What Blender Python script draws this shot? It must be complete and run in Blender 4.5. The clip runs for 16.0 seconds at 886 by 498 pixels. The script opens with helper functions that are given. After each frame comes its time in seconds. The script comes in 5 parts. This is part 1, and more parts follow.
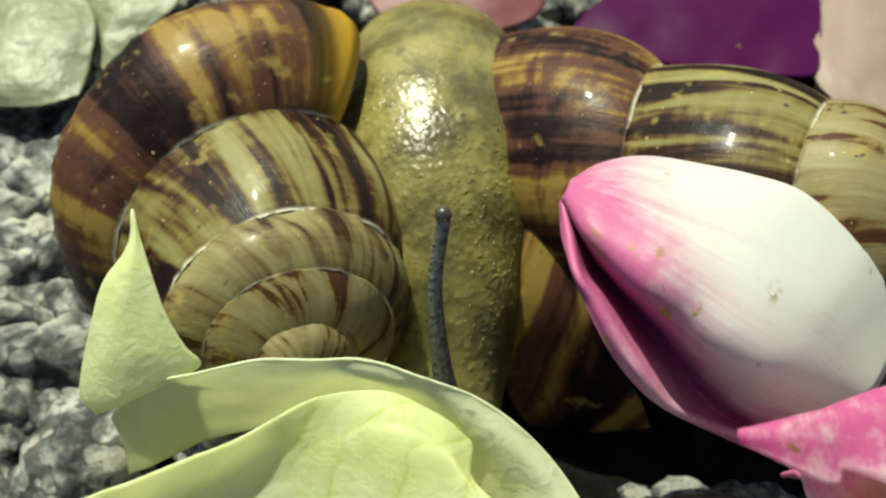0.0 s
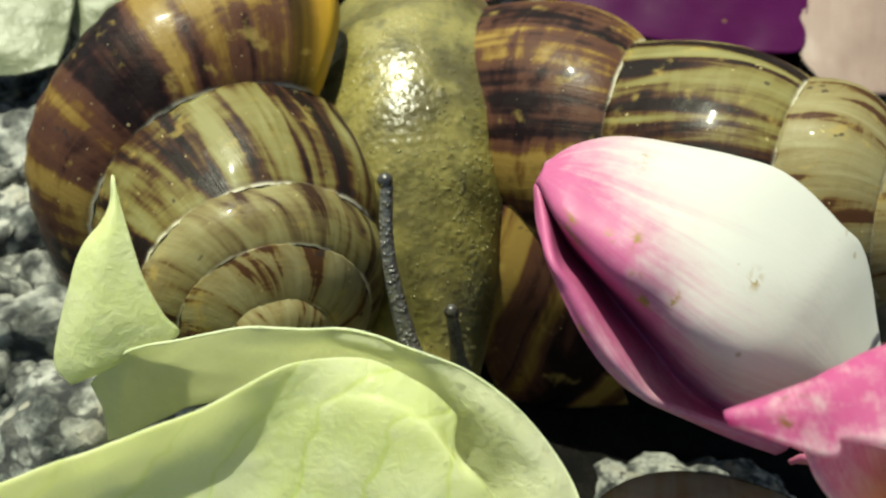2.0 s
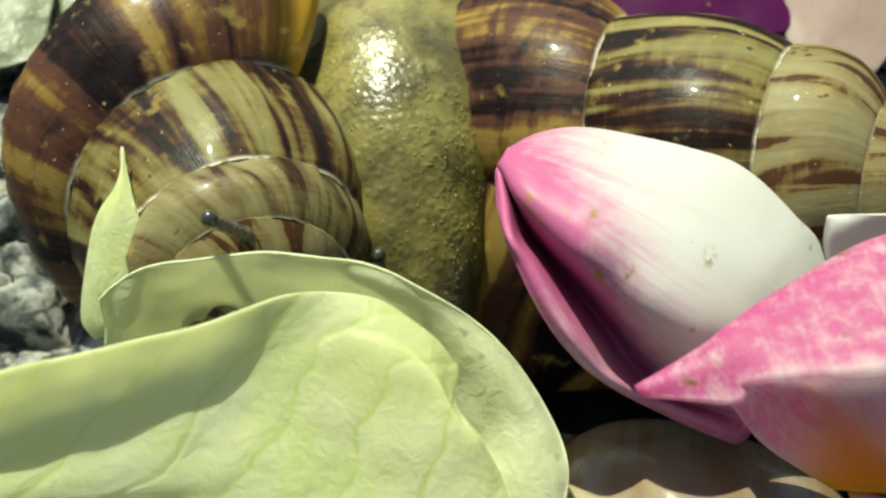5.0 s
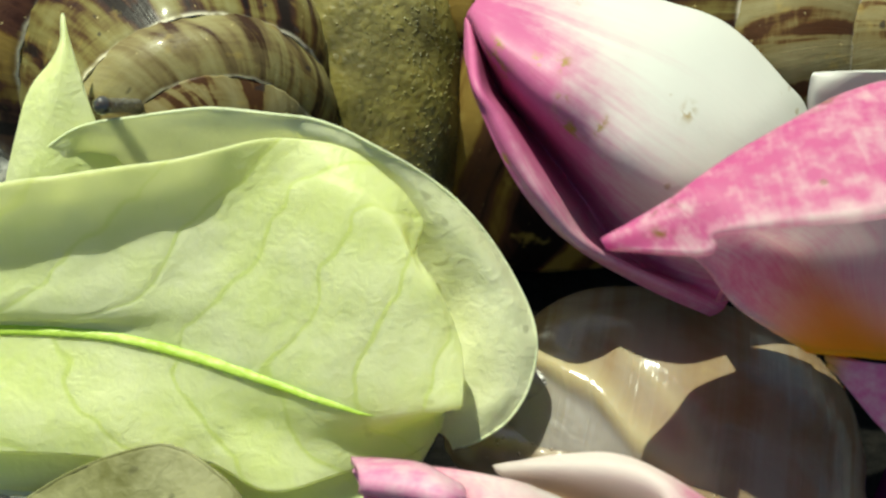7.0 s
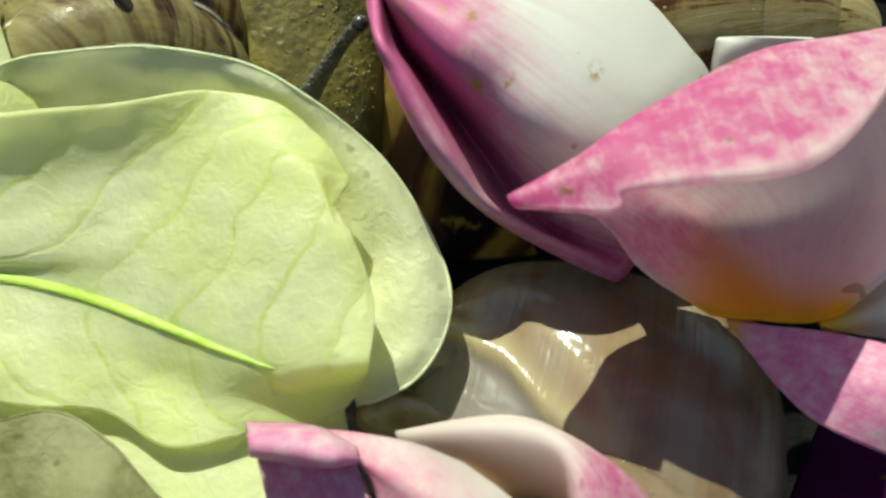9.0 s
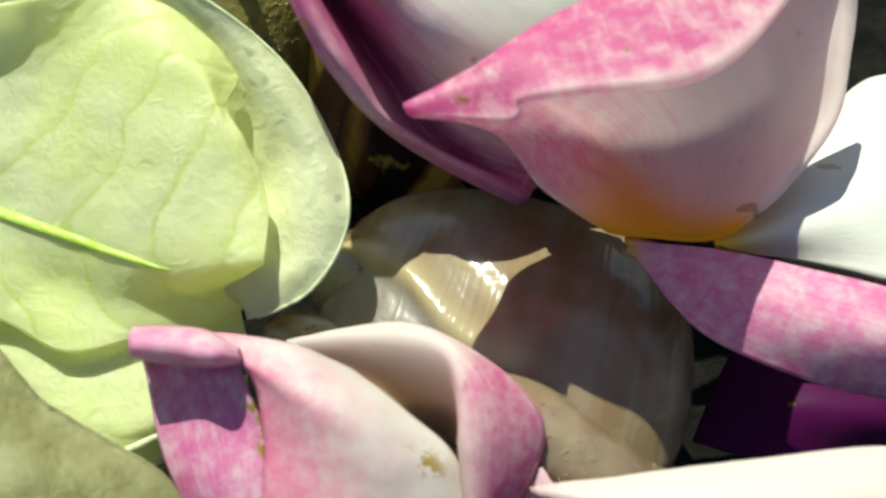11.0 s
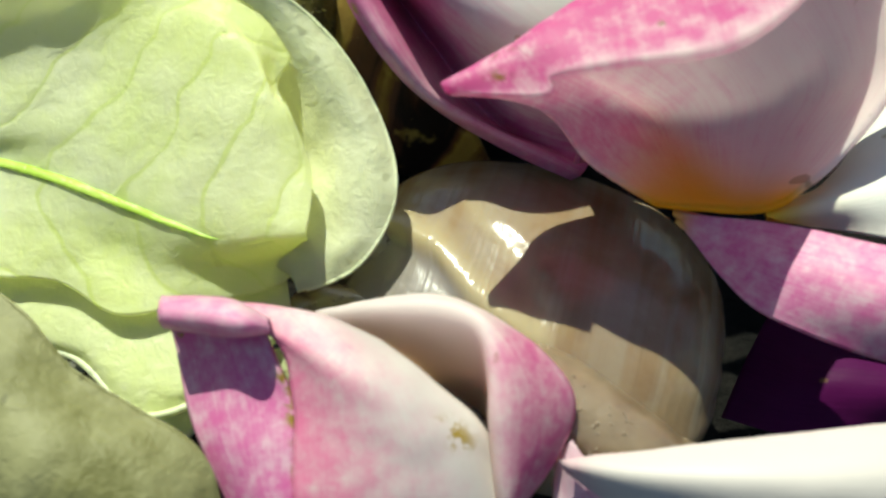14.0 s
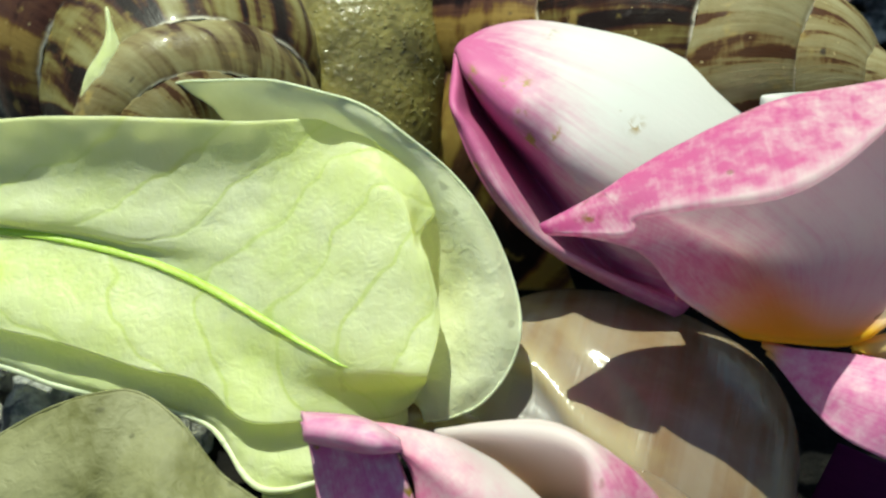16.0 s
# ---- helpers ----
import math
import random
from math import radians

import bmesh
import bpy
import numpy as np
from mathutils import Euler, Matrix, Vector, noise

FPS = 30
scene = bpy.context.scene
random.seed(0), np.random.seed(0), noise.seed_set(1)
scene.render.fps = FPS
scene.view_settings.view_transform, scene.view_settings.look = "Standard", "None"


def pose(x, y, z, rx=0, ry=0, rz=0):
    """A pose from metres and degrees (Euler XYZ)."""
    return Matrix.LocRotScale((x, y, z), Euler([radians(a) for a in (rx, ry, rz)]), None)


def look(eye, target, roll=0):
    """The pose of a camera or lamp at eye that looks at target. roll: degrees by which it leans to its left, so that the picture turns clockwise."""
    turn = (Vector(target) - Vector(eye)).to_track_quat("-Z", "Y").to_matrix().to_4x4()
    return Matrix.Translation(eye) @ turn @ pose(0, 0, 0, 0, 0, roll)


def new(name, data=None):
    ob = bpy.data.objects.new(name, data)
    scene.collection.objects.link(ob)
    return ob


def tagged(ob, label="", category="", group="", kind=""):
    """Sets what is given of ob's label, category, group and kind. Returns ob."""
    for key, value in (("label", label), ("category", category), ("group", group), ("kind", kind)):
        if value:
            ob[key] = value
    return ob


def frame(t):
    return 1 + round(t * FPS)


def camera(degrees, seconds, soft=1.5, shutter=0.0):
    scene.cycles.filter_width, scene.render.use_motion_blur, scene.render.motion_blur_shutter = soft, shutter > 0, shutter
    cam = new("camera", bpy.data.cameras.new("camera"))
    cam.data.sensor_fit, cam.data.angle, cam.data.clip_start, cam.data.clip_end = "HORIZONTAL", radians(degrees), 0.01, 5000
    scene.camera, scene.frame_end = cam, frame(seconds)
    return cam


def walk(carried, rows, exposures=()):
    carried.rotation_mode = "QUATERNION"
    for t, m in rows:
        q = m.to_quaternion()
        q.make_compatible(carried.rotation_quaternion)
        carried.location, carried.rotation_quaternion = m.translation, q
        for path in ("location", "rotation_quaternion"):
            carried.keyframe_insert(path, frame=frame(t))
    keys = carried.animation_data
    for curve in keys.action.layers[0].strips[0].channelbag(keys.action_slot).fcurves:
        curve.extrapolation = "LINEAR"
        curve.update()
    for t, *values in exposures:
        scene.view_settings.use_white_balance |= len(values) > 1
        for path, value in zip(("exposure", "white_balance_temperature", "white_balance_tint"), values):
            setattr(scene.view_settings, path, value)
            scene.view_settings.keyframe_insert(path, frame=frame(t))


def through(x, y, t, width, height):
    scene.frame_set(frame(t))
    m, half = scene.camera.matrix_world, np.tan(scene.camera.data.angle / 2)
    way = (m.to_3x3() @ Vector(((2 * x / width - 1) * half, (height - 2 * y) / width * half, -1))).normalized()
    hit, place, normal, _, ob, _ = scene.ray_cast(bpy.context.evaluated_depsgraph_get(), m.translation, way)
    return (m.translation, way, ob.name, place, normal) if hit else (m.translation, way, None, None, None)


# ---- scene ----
CM = 0.01
cam = camera(50.0, 16.0, soft=2.4)
PATH = [
    (0, (0.00335, -0.05413, 0.11564), (0.00265, 0.00195, 0.03285), -0.35),
    (0.5, (0.00357, -0.05390, 0.11580), (0.00322, 0.00154, 0.03257), 0.08),
    (1, (0.00404, -0.05348, 0.11534), (0.00397, 0.00096, 0.03146), 0.46),
    (1.5, (0.00459, -0.05342, 0.11563), (0.00473, 0.00042, 0.03136), 0.81),
    (2, (0.00499, -0.05335, 0.11557), (0.00518, 0.00016, 0.03110), 0.91),
    (2.5, (0.00619, -0.05336, 0.11592), (0.00594, -0.00073, 0.03089), 0.73),
    (3, (0.00781, -0.05314, 0.11707), (0.00673, -0.00172, 0.03131), 0.39),
    (5.5, (0.00658, -0.05858, 0.10825), (0.00728, -0.00228, 0.02560), -0.17),
    (6, (0.00806, -0.05939, 0.10607), (0.00861, -0.00604, 0.02149), -0.43),
    (6.5, (0.00897, -0.05951, 0.10517), (0.00946, -0.00923, 0.01873), -0.48),
    (7, (0.00983, -0.06073, 0.10322), (0.01015, -0.01115, 0.01638), -0.56),
    (7.5, (0.01219, -0.06280, 0.10002), (0.01206, -0.01217, 0.01379), -0.84),
    (8, (0.01420, -0.06438, 0.09820), (0.01414, -0.01260, 0.01265), -0.89),
    (8.5, (0.01603, -0.06563, 0.09661), (0.01632, -0.01265, 0.01180), -0.71),
    (9, (0.01774, -0.06592, 0.09784), (0.01888, -0.01266, 0.01321), -0.14),
    (9.5, (0.02114, -0.06653, 0.09760), (0.02288, -0.01255, 0.01344), 0.47),
    (10, (0.02349, -0.06910, 0.09597), (0.02549, -0.01492, 0.01194), 0.73),
    (12.5, (0.02751, -0.07390, 0.09008), (0.02824, -0.02067, 0.00542), 1.73),
    (13, (0.02749, -0.07411, 0.09085), (0.02809, -0.02110, 0.00606), 1.39),
    (13.5, (0.02697, -0.07355, 0.09138), (0.02723, -0.02109, 0.00624), 0.57),
    (14, (0.02512, -0.07288, 0.09144), (0.02493, -0.02070, 0.00613), -0.14),
    (14.5, (0.02379, -0.07169, 0.09306), (0.02313, -0.01965, 0.00767), -0.29),
    (15, (0.02160, -0.06872, 0.09695), (0.02051, -0.01730, 0.01118), -0.51),
    (15.5, (0.01932, -0.07055, 0.09808), (0.01737, -0.01645, 0.01400), -1.65),
    (16, (0.01769, -0.07354, 0.10342), (0.01407, -0.01572, 0.02191), -0.86),
]
cam.data.dof.use_dof, cam.data.dof.focus_distance, cam.data.dof.aperture_fstop = True, 0.096, 32.0
walk(cam, [(t, look(eye, target, roll)) for t, eye, target, roll in PATH], exposures=((0, 0.68, 6950, 1), (3, 0.70, 6950, 1), (6, 0.72, 6900, -1), (8.5, 0.59, 6800, -1), (9.2, 0.62, 6750, -1), (10, 0.78, 6650, 0), (12.5, 0.82, 6700, 1), (14, 0.80, 6600, 1), (15, 0.72, 6350, -1), (16, 0.68, 6350, -1)))

# ---- world and sun ----
SUN_AZ, SUN_EL = radians(-22), radians(57)      # azimuth from +y towards +x
SUN_TO = Vector((math.sin(SUN_AZ) * math.cos(SUN_EL), math.cos(SUN_AZ) * math.cos(SUN_EL), math.sin(SUN_EL)))
world = bpy.data.worlds.new("sky")
scene.world = world
world.use_nodes = True
wn = world.node_tree.nodes
sky = wn.new("ShaderNodeTexSky")
sky.sky_type, sky.sun_disc, sky.sun_elevation, sky.sun_rotation = "NISHITA", False, SUN_EL, SUN_AZ
wn["Background"].inputs["Strength"].default_value = 0.06
world.node_tree.links.new(sky.outputs[0], wn["Background"].inputs["Color"])
sun = new("sun", bpy.data.lights.new("sun", "SUN"))
sun.data.energy, sun.data.angle, sun.data.color = 4.2, radians(0.6), (0.95, 0.97, 0.82)
sun.matrix_world = look(SUN_TO, (0, 0, 0))


# ---- materials ----
class Mat:
    """A small node builder over one Principled material."""

    def __init__(self, name, rough=0.5):
        self.m = bpy.data.materials.new(name)
        self.m.use_nodes = True
        self.t = self.m.node_tree
        self.b = self.t.nodes["Principled BSDF"]
        self.b.inputs["Roughness"].default_value = rough

    def node(self, kind, **sets):
        n = self.t.nodes.new(kind)
        for k, v in sets.items():
            if k in n.inputs:
                n.inputs[k].default_value = v
        return n

    def link(self, a, b):
        self.t.links.new(a, b)

    def coords(self, which="Object", scale=(1, 1, 1)):
        c = self.node("ShaderNodeTexCoord")
        p = self.node("ShaderNodeMapping")
        p.inputs["Scale"].default_value = scale
        self.link(c.outputs[which], p.inputs["Vector"])
        return p.outputs["Vector"]

    def noise(self, vec, scale, detail=4.0, rough=0.55, distort=0.0):
        n = self.node("ShaderNodeTexNoise", Scale=scale, Detail=detail, Roughness=rough, Distortion=distort)
        self.link(vec, n.inputs["Vector"])
        return n.outputs["Fac"]

    def cells(self, vec, scale, feature="F1"):
        n = self.node("ShaderNodeTexVoronoi", Scale=scale)
        n.feature = feature
        self.link(vec, n.inputs["Vector"])
        return n.outputs["Distance"]

    def ramp(self, fac, stops):
        n = self.node("ShaderNodeValToRGB")
        e = n.color_ramp.elements
        while len(e) < len(stops):
            e.new(0.5)
        for el, (p, c) in zip(e, stops):
            el.position, el.color = p, (*c, 1)
        self.link(fac, n.inputs["Fac"])
        return n.outputs["Color"]

    def level(self, fac, lo, hi, a=0.0, b=1.0):
        n = self.node("ShaderNodeMapRange")
        n.interpolation_type = "SMOOTHSTEP"
        for k, v in (("From Min", lo), ("From Max", hi), ("To Min", a), ("To Max", b)):
            n.inputs[k].default_value = v
        self.link(fac, n.inputs["Value"])
        return n.outputs["Result"]

    def math(self, op, a, b):
        n = self.node("ShaderNodeMath")
        n.operation = op
        for sock, v in zip(n.inputs, (a, b)):
            if isinstance(v, (int, float)):
                sock.default_value = v
            else:
                self.link(v, sock)
        return n.outputs[0]

    def mix(self, fac, a, b, mode="MIX"):
        n = self.node("ShaderNodeMix")
        n.data_type, n.blend_type = "RGBA", mode
        for sock, v in ((n.inputs[0], fac), (n.inputs[6], a), (n.inputs[7], b)):
            if isinstance(v, (int, float)):
                sock.default_value = v
            elif isinstance(v, tuple):
                sock.default_value = (*v, 1)
            else:
                self.link(v, sock)
        return n.outputs[2]

    def attr(self, name):
        n = self.node("ShaderNodeAttribute")
        n.attribute_name = name
        return n.outputs["Fac"]

    def bump(self, height, strength=0.4, mm=0.3):
        n = self.node("ShaderNodeBump", Strength=strength, Distance=mm * 0.001)
        self.link(height, n.inputs["Height"])
        self.link(n.outputs["Normal"], self.b.inputs["Normal"])
        return n.outputs["Normal"]

    def color(self, c):
        self.link(c, self.b.inputs["Base Color"])

    def through_light(self, colour, share):
        """Lets part of the light pass, as thin petals and leaves do."""
        tr = self.node("ShaderNodeBsdfTranslucent")
        if isinstance(colour, tuple):
            tr.inputs["Color"].default_value = (*colour, 1)
        else:
            self.link(colour, tr.inputs["Color"])
        mx = self.node("ShaderNodeMixShader")
        mx.inputs[0].default_value = share
        self.link(self.b.outputs[0], mx.inputs[1])
        self.link(tr.outputs[0], mx.inputs[2])
        self.link(mx.outputs[0], self.t.nodes["Material Output"].inputs["Surface"])


def leaf_mat(name, deep, pale, through, share=0.4, veins=0, rough=0.38, rib=0.667):
    m = Mat(name, rough)
    v = m.coords("Object")
    big = m.noise(v, 130, 3)
    fine = m.noise(v, 900, 4)
    base = m.mix(m.level(big, 0.3, 0.7), deep, pale)
    base = m.mix(m.level(fine, 0.35, 0.75, 0, 0.35), base, tuple(min(1, c * 1.2) for c in pale))
    speck = m.level(m.noise(v, 420, 1), 0.745, 0.77)
    base = m.mix(m.math("MULTIPLY", speck, 0.5), base, tuple(c * 0.35 for c in deep))
    relief = m.math("MULTIPLY", m.noise(v, 240, 3, 0.5, 0.5), 0.8)
    relief = m.math("ADD", relief, m.math("MULTIPLY", m.level(m.noise(v, 620, 3, 0.55, 1.2), 0.35, 0.65), 0.12))
    relief = m.math("ADD", relief, m.math("MULTIPLY", m.noise(v, 1500, 3, 0.6), 0.2))
    if veins:
        c = m.node("ShaderNodeTexCoord")
        sep = m.node("ShaderNodeSeparateXYZ")
        m.link(c.outputs["UV"], sep.inputs[0])
        off = m.math("ABSOLUTE", m.math("SUBTRACT", sep.outputs["Y"], rib), 0)
        wander = m.math("MULTIPLY", m.noise(v, 130, 2), 0.9)
        bend = m.math("MULTIPLY", m.math("POWER", off, 1.4), -veins * 0.6)
        run = m.math("ADD", m.math("ADD", m.math("MULTIPLY", sep.outputs["X"], veins), bend), wander)
        line = m.math("ABSOLUTE", m.math("SUBTRACT", m.math("FRACT", run, 0), 0.5), 0)
        vein = m.level(line, 0.005, 0.05, 1.0, 0.0)
        base = m.mix(m.math("MULTIPLY", vein, 0.8), base, (deep[0] * 0.8, deep[1] * 0.86, deep[2] * 0.55))
        relief = m.math("SUBTRACT", relief, m.math("MULTIPLY", m.level(line, 0.0, 0.16, 1.0, 0.0), 0.22))
    m.color(base)
    m.bump(relief, 0.55, 0.7)
    m.b.inputs["Specular IOR Level"].default_value = 0.4
    m.through_light(through, share)
    return m.m


LEAF = leaf_mat("pale_green_bract", (0.84, 0.92, 0.52), (0.94, 0.97, 0.78), (1.0, 1.0, 0.62), 0.7, 6.0)
LEAF_TIP = leaf_mat("bract_tip_skin", (0.86, 0.93, 0.48), (0.93, 0.97, 0.66), (0.98, 1.0, 0.64), 0.6)
LEAF_GREY = leaf_mat("washed_out_bract", (0.71, 0.735, 0.48), (0.80, 0.81, 0.62), (0.90, 0.91, 0.64), 0.54)
# Shade over this bract is put into its darker olive colour.
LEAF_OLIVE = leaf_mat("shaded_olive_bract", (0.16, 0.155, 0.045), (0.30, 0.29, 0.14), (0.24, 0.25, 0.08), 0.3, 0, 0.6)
LEAF_WHITE = leaf_mat("cream_bract", (0.24, 0.26, 0.15), (0.31, 0.33, 0.215), (0.34, 0.37, 0.21), 0.3)
RIB = leaf_mat("green_midrib", (0.44, 0.62, 0.07), (0.58, 0.74, 0.15), (0.6, 0.78, 0.1), 0.35)
RIM = leaf_mat("pale_bract_rim", (0.74, 0.80, 0.50), (0.82, 0.86, 0.62), (0.9, 0.9, 0.6), 0.35)


def petal_mat(name, white, pink, share=0.12, mottled=0.6, streaky=0.75, gloss=0.3):
    """Petal skin: pink where the petal's own pink attribute is, yellow in the throat and where bounced light is painted
    in, with fine streaks along the petal.
    """
    m = Mat(name, 0.45)
    v = m.coords("Object")
    streak = m.noise(m.coords("UV", (1.2, 26, 1)), 1.6, 5, 0.7, 0.5)
    blot = m.noise(v, 480, 5, 0.68)
    p = m.attr("pink")
    amount = m.math("ADD", p, m.math("MULTIPLY", m.math("SUBTRACT", streak, 0.5), streaky))
    amount = m.math("ADD", amount, m.math("MULTIPLY", m.math("MULTIPLY", m.math("SUBTRACT", blot, 0.5), 2.4 * mottled), p))
    col = m.mix(m.level(amount, 0.08, 1.0), white, pink)
    col = m.mix(m.attr("yellow"), col, (0.88, 0.55, 0.03))
    spot = m.level(m.noise(v, 260, 2), 0.73, 0.76)
    col = m.mix(m.math("MULTIPLY", spot, 0.55), col, (0.30, 0.20, 0.06))
    old = m.math("MULTIPLY", m.attr("stain"), m.level(m.noise(v, 900, 4, 0.65), 0.46, 0.56))
    col = m.mix(old, col, (0.30, 0.20, 0.035))
    m.color(col)
    h = m.math("ADD", m.math("MULTIPLY", streak, 0.5), m.math("MULTIPLY", m.noise(v, 1200, 3), 0.35))
    m.bump(h, 0.35, 0.25)
    m.b.inputs["Specular IOR Level"].default_value = gloss
    m.through_light(col, share)
    return m.m


PETAL = petal_mat("white_pink_petal", (0.63, 0.62, 0.58), (0.49, 0.11, 0.255), 0.1, 0.35)
PETAL_SOFT = petal_mat("pale_pink_petal", (0.56, 0.51, 0.48), (0.55, 0.14, 0.26), 0.12, 0.7, 0.3)
PETAL_DEEP = petal_mat("mottled_pink_petal", (0.76, 0.60, 0.64), (0.64, 0.145, 0.365), 0.3, 1.0)
PETAL_CUP = petal_mat("thin_pink_white_petal", (0.92, 0.83, 0.81), (0.74, 0.18, 0.43), 0.62, 1.0)
PURPLE = petal_mat("purple_bract", (0.085, 0.006, 0.07), (0.05, 0.0035, 0.044), 0.3, 0.4, gloss=0.08)
ROSE = petal_mat("dull_rose_petal", (0.22, 0.07, 0.075), (0.15, 0.035, 0.05), 0.2, 0.4)
BLUSH = petal_mat("blush_petal", (0.36, 0.265, 0.225), (0.28, 0.17, 0.155), 0.2, 0.4)


def shell_mat(name):
    """Striped shell: stripes follow the growth lines (u runs along the spiral in turns, v across the whorl)."""
    m = Mat(name, 0.36)
    v = m.coords("Object")
    age = m.attr("age")
    wide = m.noise(m.coords("UV", (19, 0.7, 1)), 1.0, 2.5, 0.55, 0.5)
    band = m.noise(m.coords("UV", (27, 0.55, 1)), 1.0, 2.5, 0.6, 0.55)
    fine = m.noise(m.coords("UV", (170, 1.6, 1)), 1.0, 3, 0.6, 0.4)
    cloud = m.noise(m.coords("UV", (9, 6.0, 1)), 1.0, 4, 0.65, 1.4)
    tone_old = m.math("ADD", m.math("MULTIPLY", band, 0.80), m.math("MULTIPLY", fine, 0.07))
    tone_old = m.math("ADD", tone_old, m.math("MULTIPLY", cloud, 0.13))
    tone = m.math("ADD", m.math("MULTIPLY", wide, 0.45), m.math("MULTIPLY", band, 0.32))
    tone = m.math("ADD", tone, m.math("MULTIPLY", fine, 0.05))
    tone = m.math("ADD", tone, m.math("MULTIPLY", cloud, 0.18))
    young = m.ramp(tone, [(0.435, (0.008, 0.003, 0.003)), (0.462, (0.028, 0.010, 0.007)), (0.482, (0.070, 0.028, 0.018)), (0.515, (0.09, 0.038, 0.019)), (0.53, (0.15, 0.08, 0.019)), (0.56, (0.26, 0.165, 0.042))])
    middle = m.ramp(tone_old, [(0.435, (0.010, 0.005, 0.003)), (0.465, (0.034, 0.012, 0.007)), (0.485, (0.062, 0.030, 0.010)), (0.505, (0.105, 0.07, 0.020)), (0.54, (0.165, 0.135, 0.043)), (0.62, (0.225, 0.205, 0.085))])
    old = m.ramp(tone_old, [(0.40, (0.06, 0.025, 0.010)), (0.422, (0.12, 0.068, 0.022)), (0.445, (0.19, 0.145, 0.06)), (0.60, (0.26, 0.225, 0.115))])
    col = m.mix(m.level(age, 0.52, 0.66), old, middle)
    col = m.mix(m.level(age, 0.80, 0.87), col, young)
    col = m.mix(m.level(m.noise(v, 260, 3), 0.60, 0.72, 0.0, 0.5), col, (0.36, 0.26, 0.07))
    col = m.mix(m.level(m.noise(v, 330, 2), 0.70, 0.74, 0.0, 0.8), col, (0.03, 0.022, 0.02))
    # Patchy crease darkening below each whorl seam, painted into the colour.
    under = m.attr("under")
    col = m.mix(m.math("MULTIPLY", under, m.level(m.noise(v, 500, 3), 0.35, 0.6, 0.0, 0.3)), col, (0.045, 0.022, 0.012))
    seam = m.attr("seam")
    col = m.mix(m.math("MULTIPLY", seam, m.level(m.noise(v, 800, 3), 0.36, 0.50, 0.35, 1.0)), col, (0.66, 0.60, 0.45))
    col = m.mix(m.math("MULTIPLY", m.attr("lip"), m.level(band, 0.40, 0.5, 0.45, 1.0)), col, (0.52, 0.30, 0.02))
    dirt = m.level(m.noise(v, 1100, 2), 0.72, 0.76)
    col = m.mix(m.math("MULTIPLY", dirt, 0.6), col, (0.55, 0.45, 0.22))
    m.color(col)
    m.link(m.level(m.noise(v, 300, 3), 0.35, 0.65, 0.38, 0.6), m.b.inputs["Roughness"])
    h = m.math("ADD", m.math("MULTIPLY", fine, 0.35), m.math("MULTIPLY", m.noise(v, 1300, 3), 0.35))
    m.bump(h, 0.5, 0.3)
    m.b.inputs["Specular IOR Level"].default_value = 0.16
    m.b.inputs["Coat Weight"].default_value = 0.04
    m.b.inputs["Coat Roughness"].default_value = 0.1
    return m.m


SHELL = shell_mat("striped_brown_shell")


def pearl_mat():
    m = Mat("translucent_horn_shell", 0.2)
    v = m.coords("Object")
    sheen = m.noise(m.coords("UV", (11, 0.7, 1)), 1.0, 3, 0.55, 0.5)
    line = m.noise(m.coords("UV", (60, 1.2, 1)), 1.0, 3, 0.6, 0.3)
    cloud = m.noise(v, 100, 4, 0.6, 0.6)
    col = m.mix(m.level(cloud, 0.32, 0.68), (0.18, 0.108, 0.056), (0.235, 0.17, 0.105))
    # Pearly sheen is put into the colour as paler bands along the growth lines.
    col = m.mix(m.level(sheen, 0.42, 0.62, 0, 0.22), col, (0.34, 0.34, 0.30))
    col = m.mix(m.level(line, 0.5, 0.72, 0, 0.1), col, (0.20, 0.14, 0.08))
    col = m.mix(m.level(m.noise(v, 150, 3), 0.56, 0.72, 0, 0.25), col, (0.36, 0.30, 0.14))
    col = m.mix(m.math("MULTIPLY", m.attr("lip"), 0.7), col, (0.40, 0.34, 0.20))
    col = m.mix(m.attr("skin"), col, (0.20, 0.175, 0.155))
    m.color(col)
    wave = m.math("ADD", m.math("MULTIPLY", line, 0.3), m.math("MULTIPLY", m.noise(v, 300, 2, 0.5, 0.5), 0.5))
    m.link(m.bump(wave, 0.5, 0.5), m.b.inputs["Coat Normal"])
    m.b.inputs["Specular IOR Level"].default_value = 0.35
    m.b.inputs["Coat Weight"].default_value = 0.32
    m.b.inputs["Coat Roughness"].default_value = 0.1
    m.b.inputs["Subsurface Weight"].default_value = 0.3
    m.b.inputs["Subsurface Radius"].default_value = (0.004, 0.003, 0.0015)
    m.b.inputs["Subsurface Scale"].default_value = 0.5
    return m.m


HORN = pearl_mat()


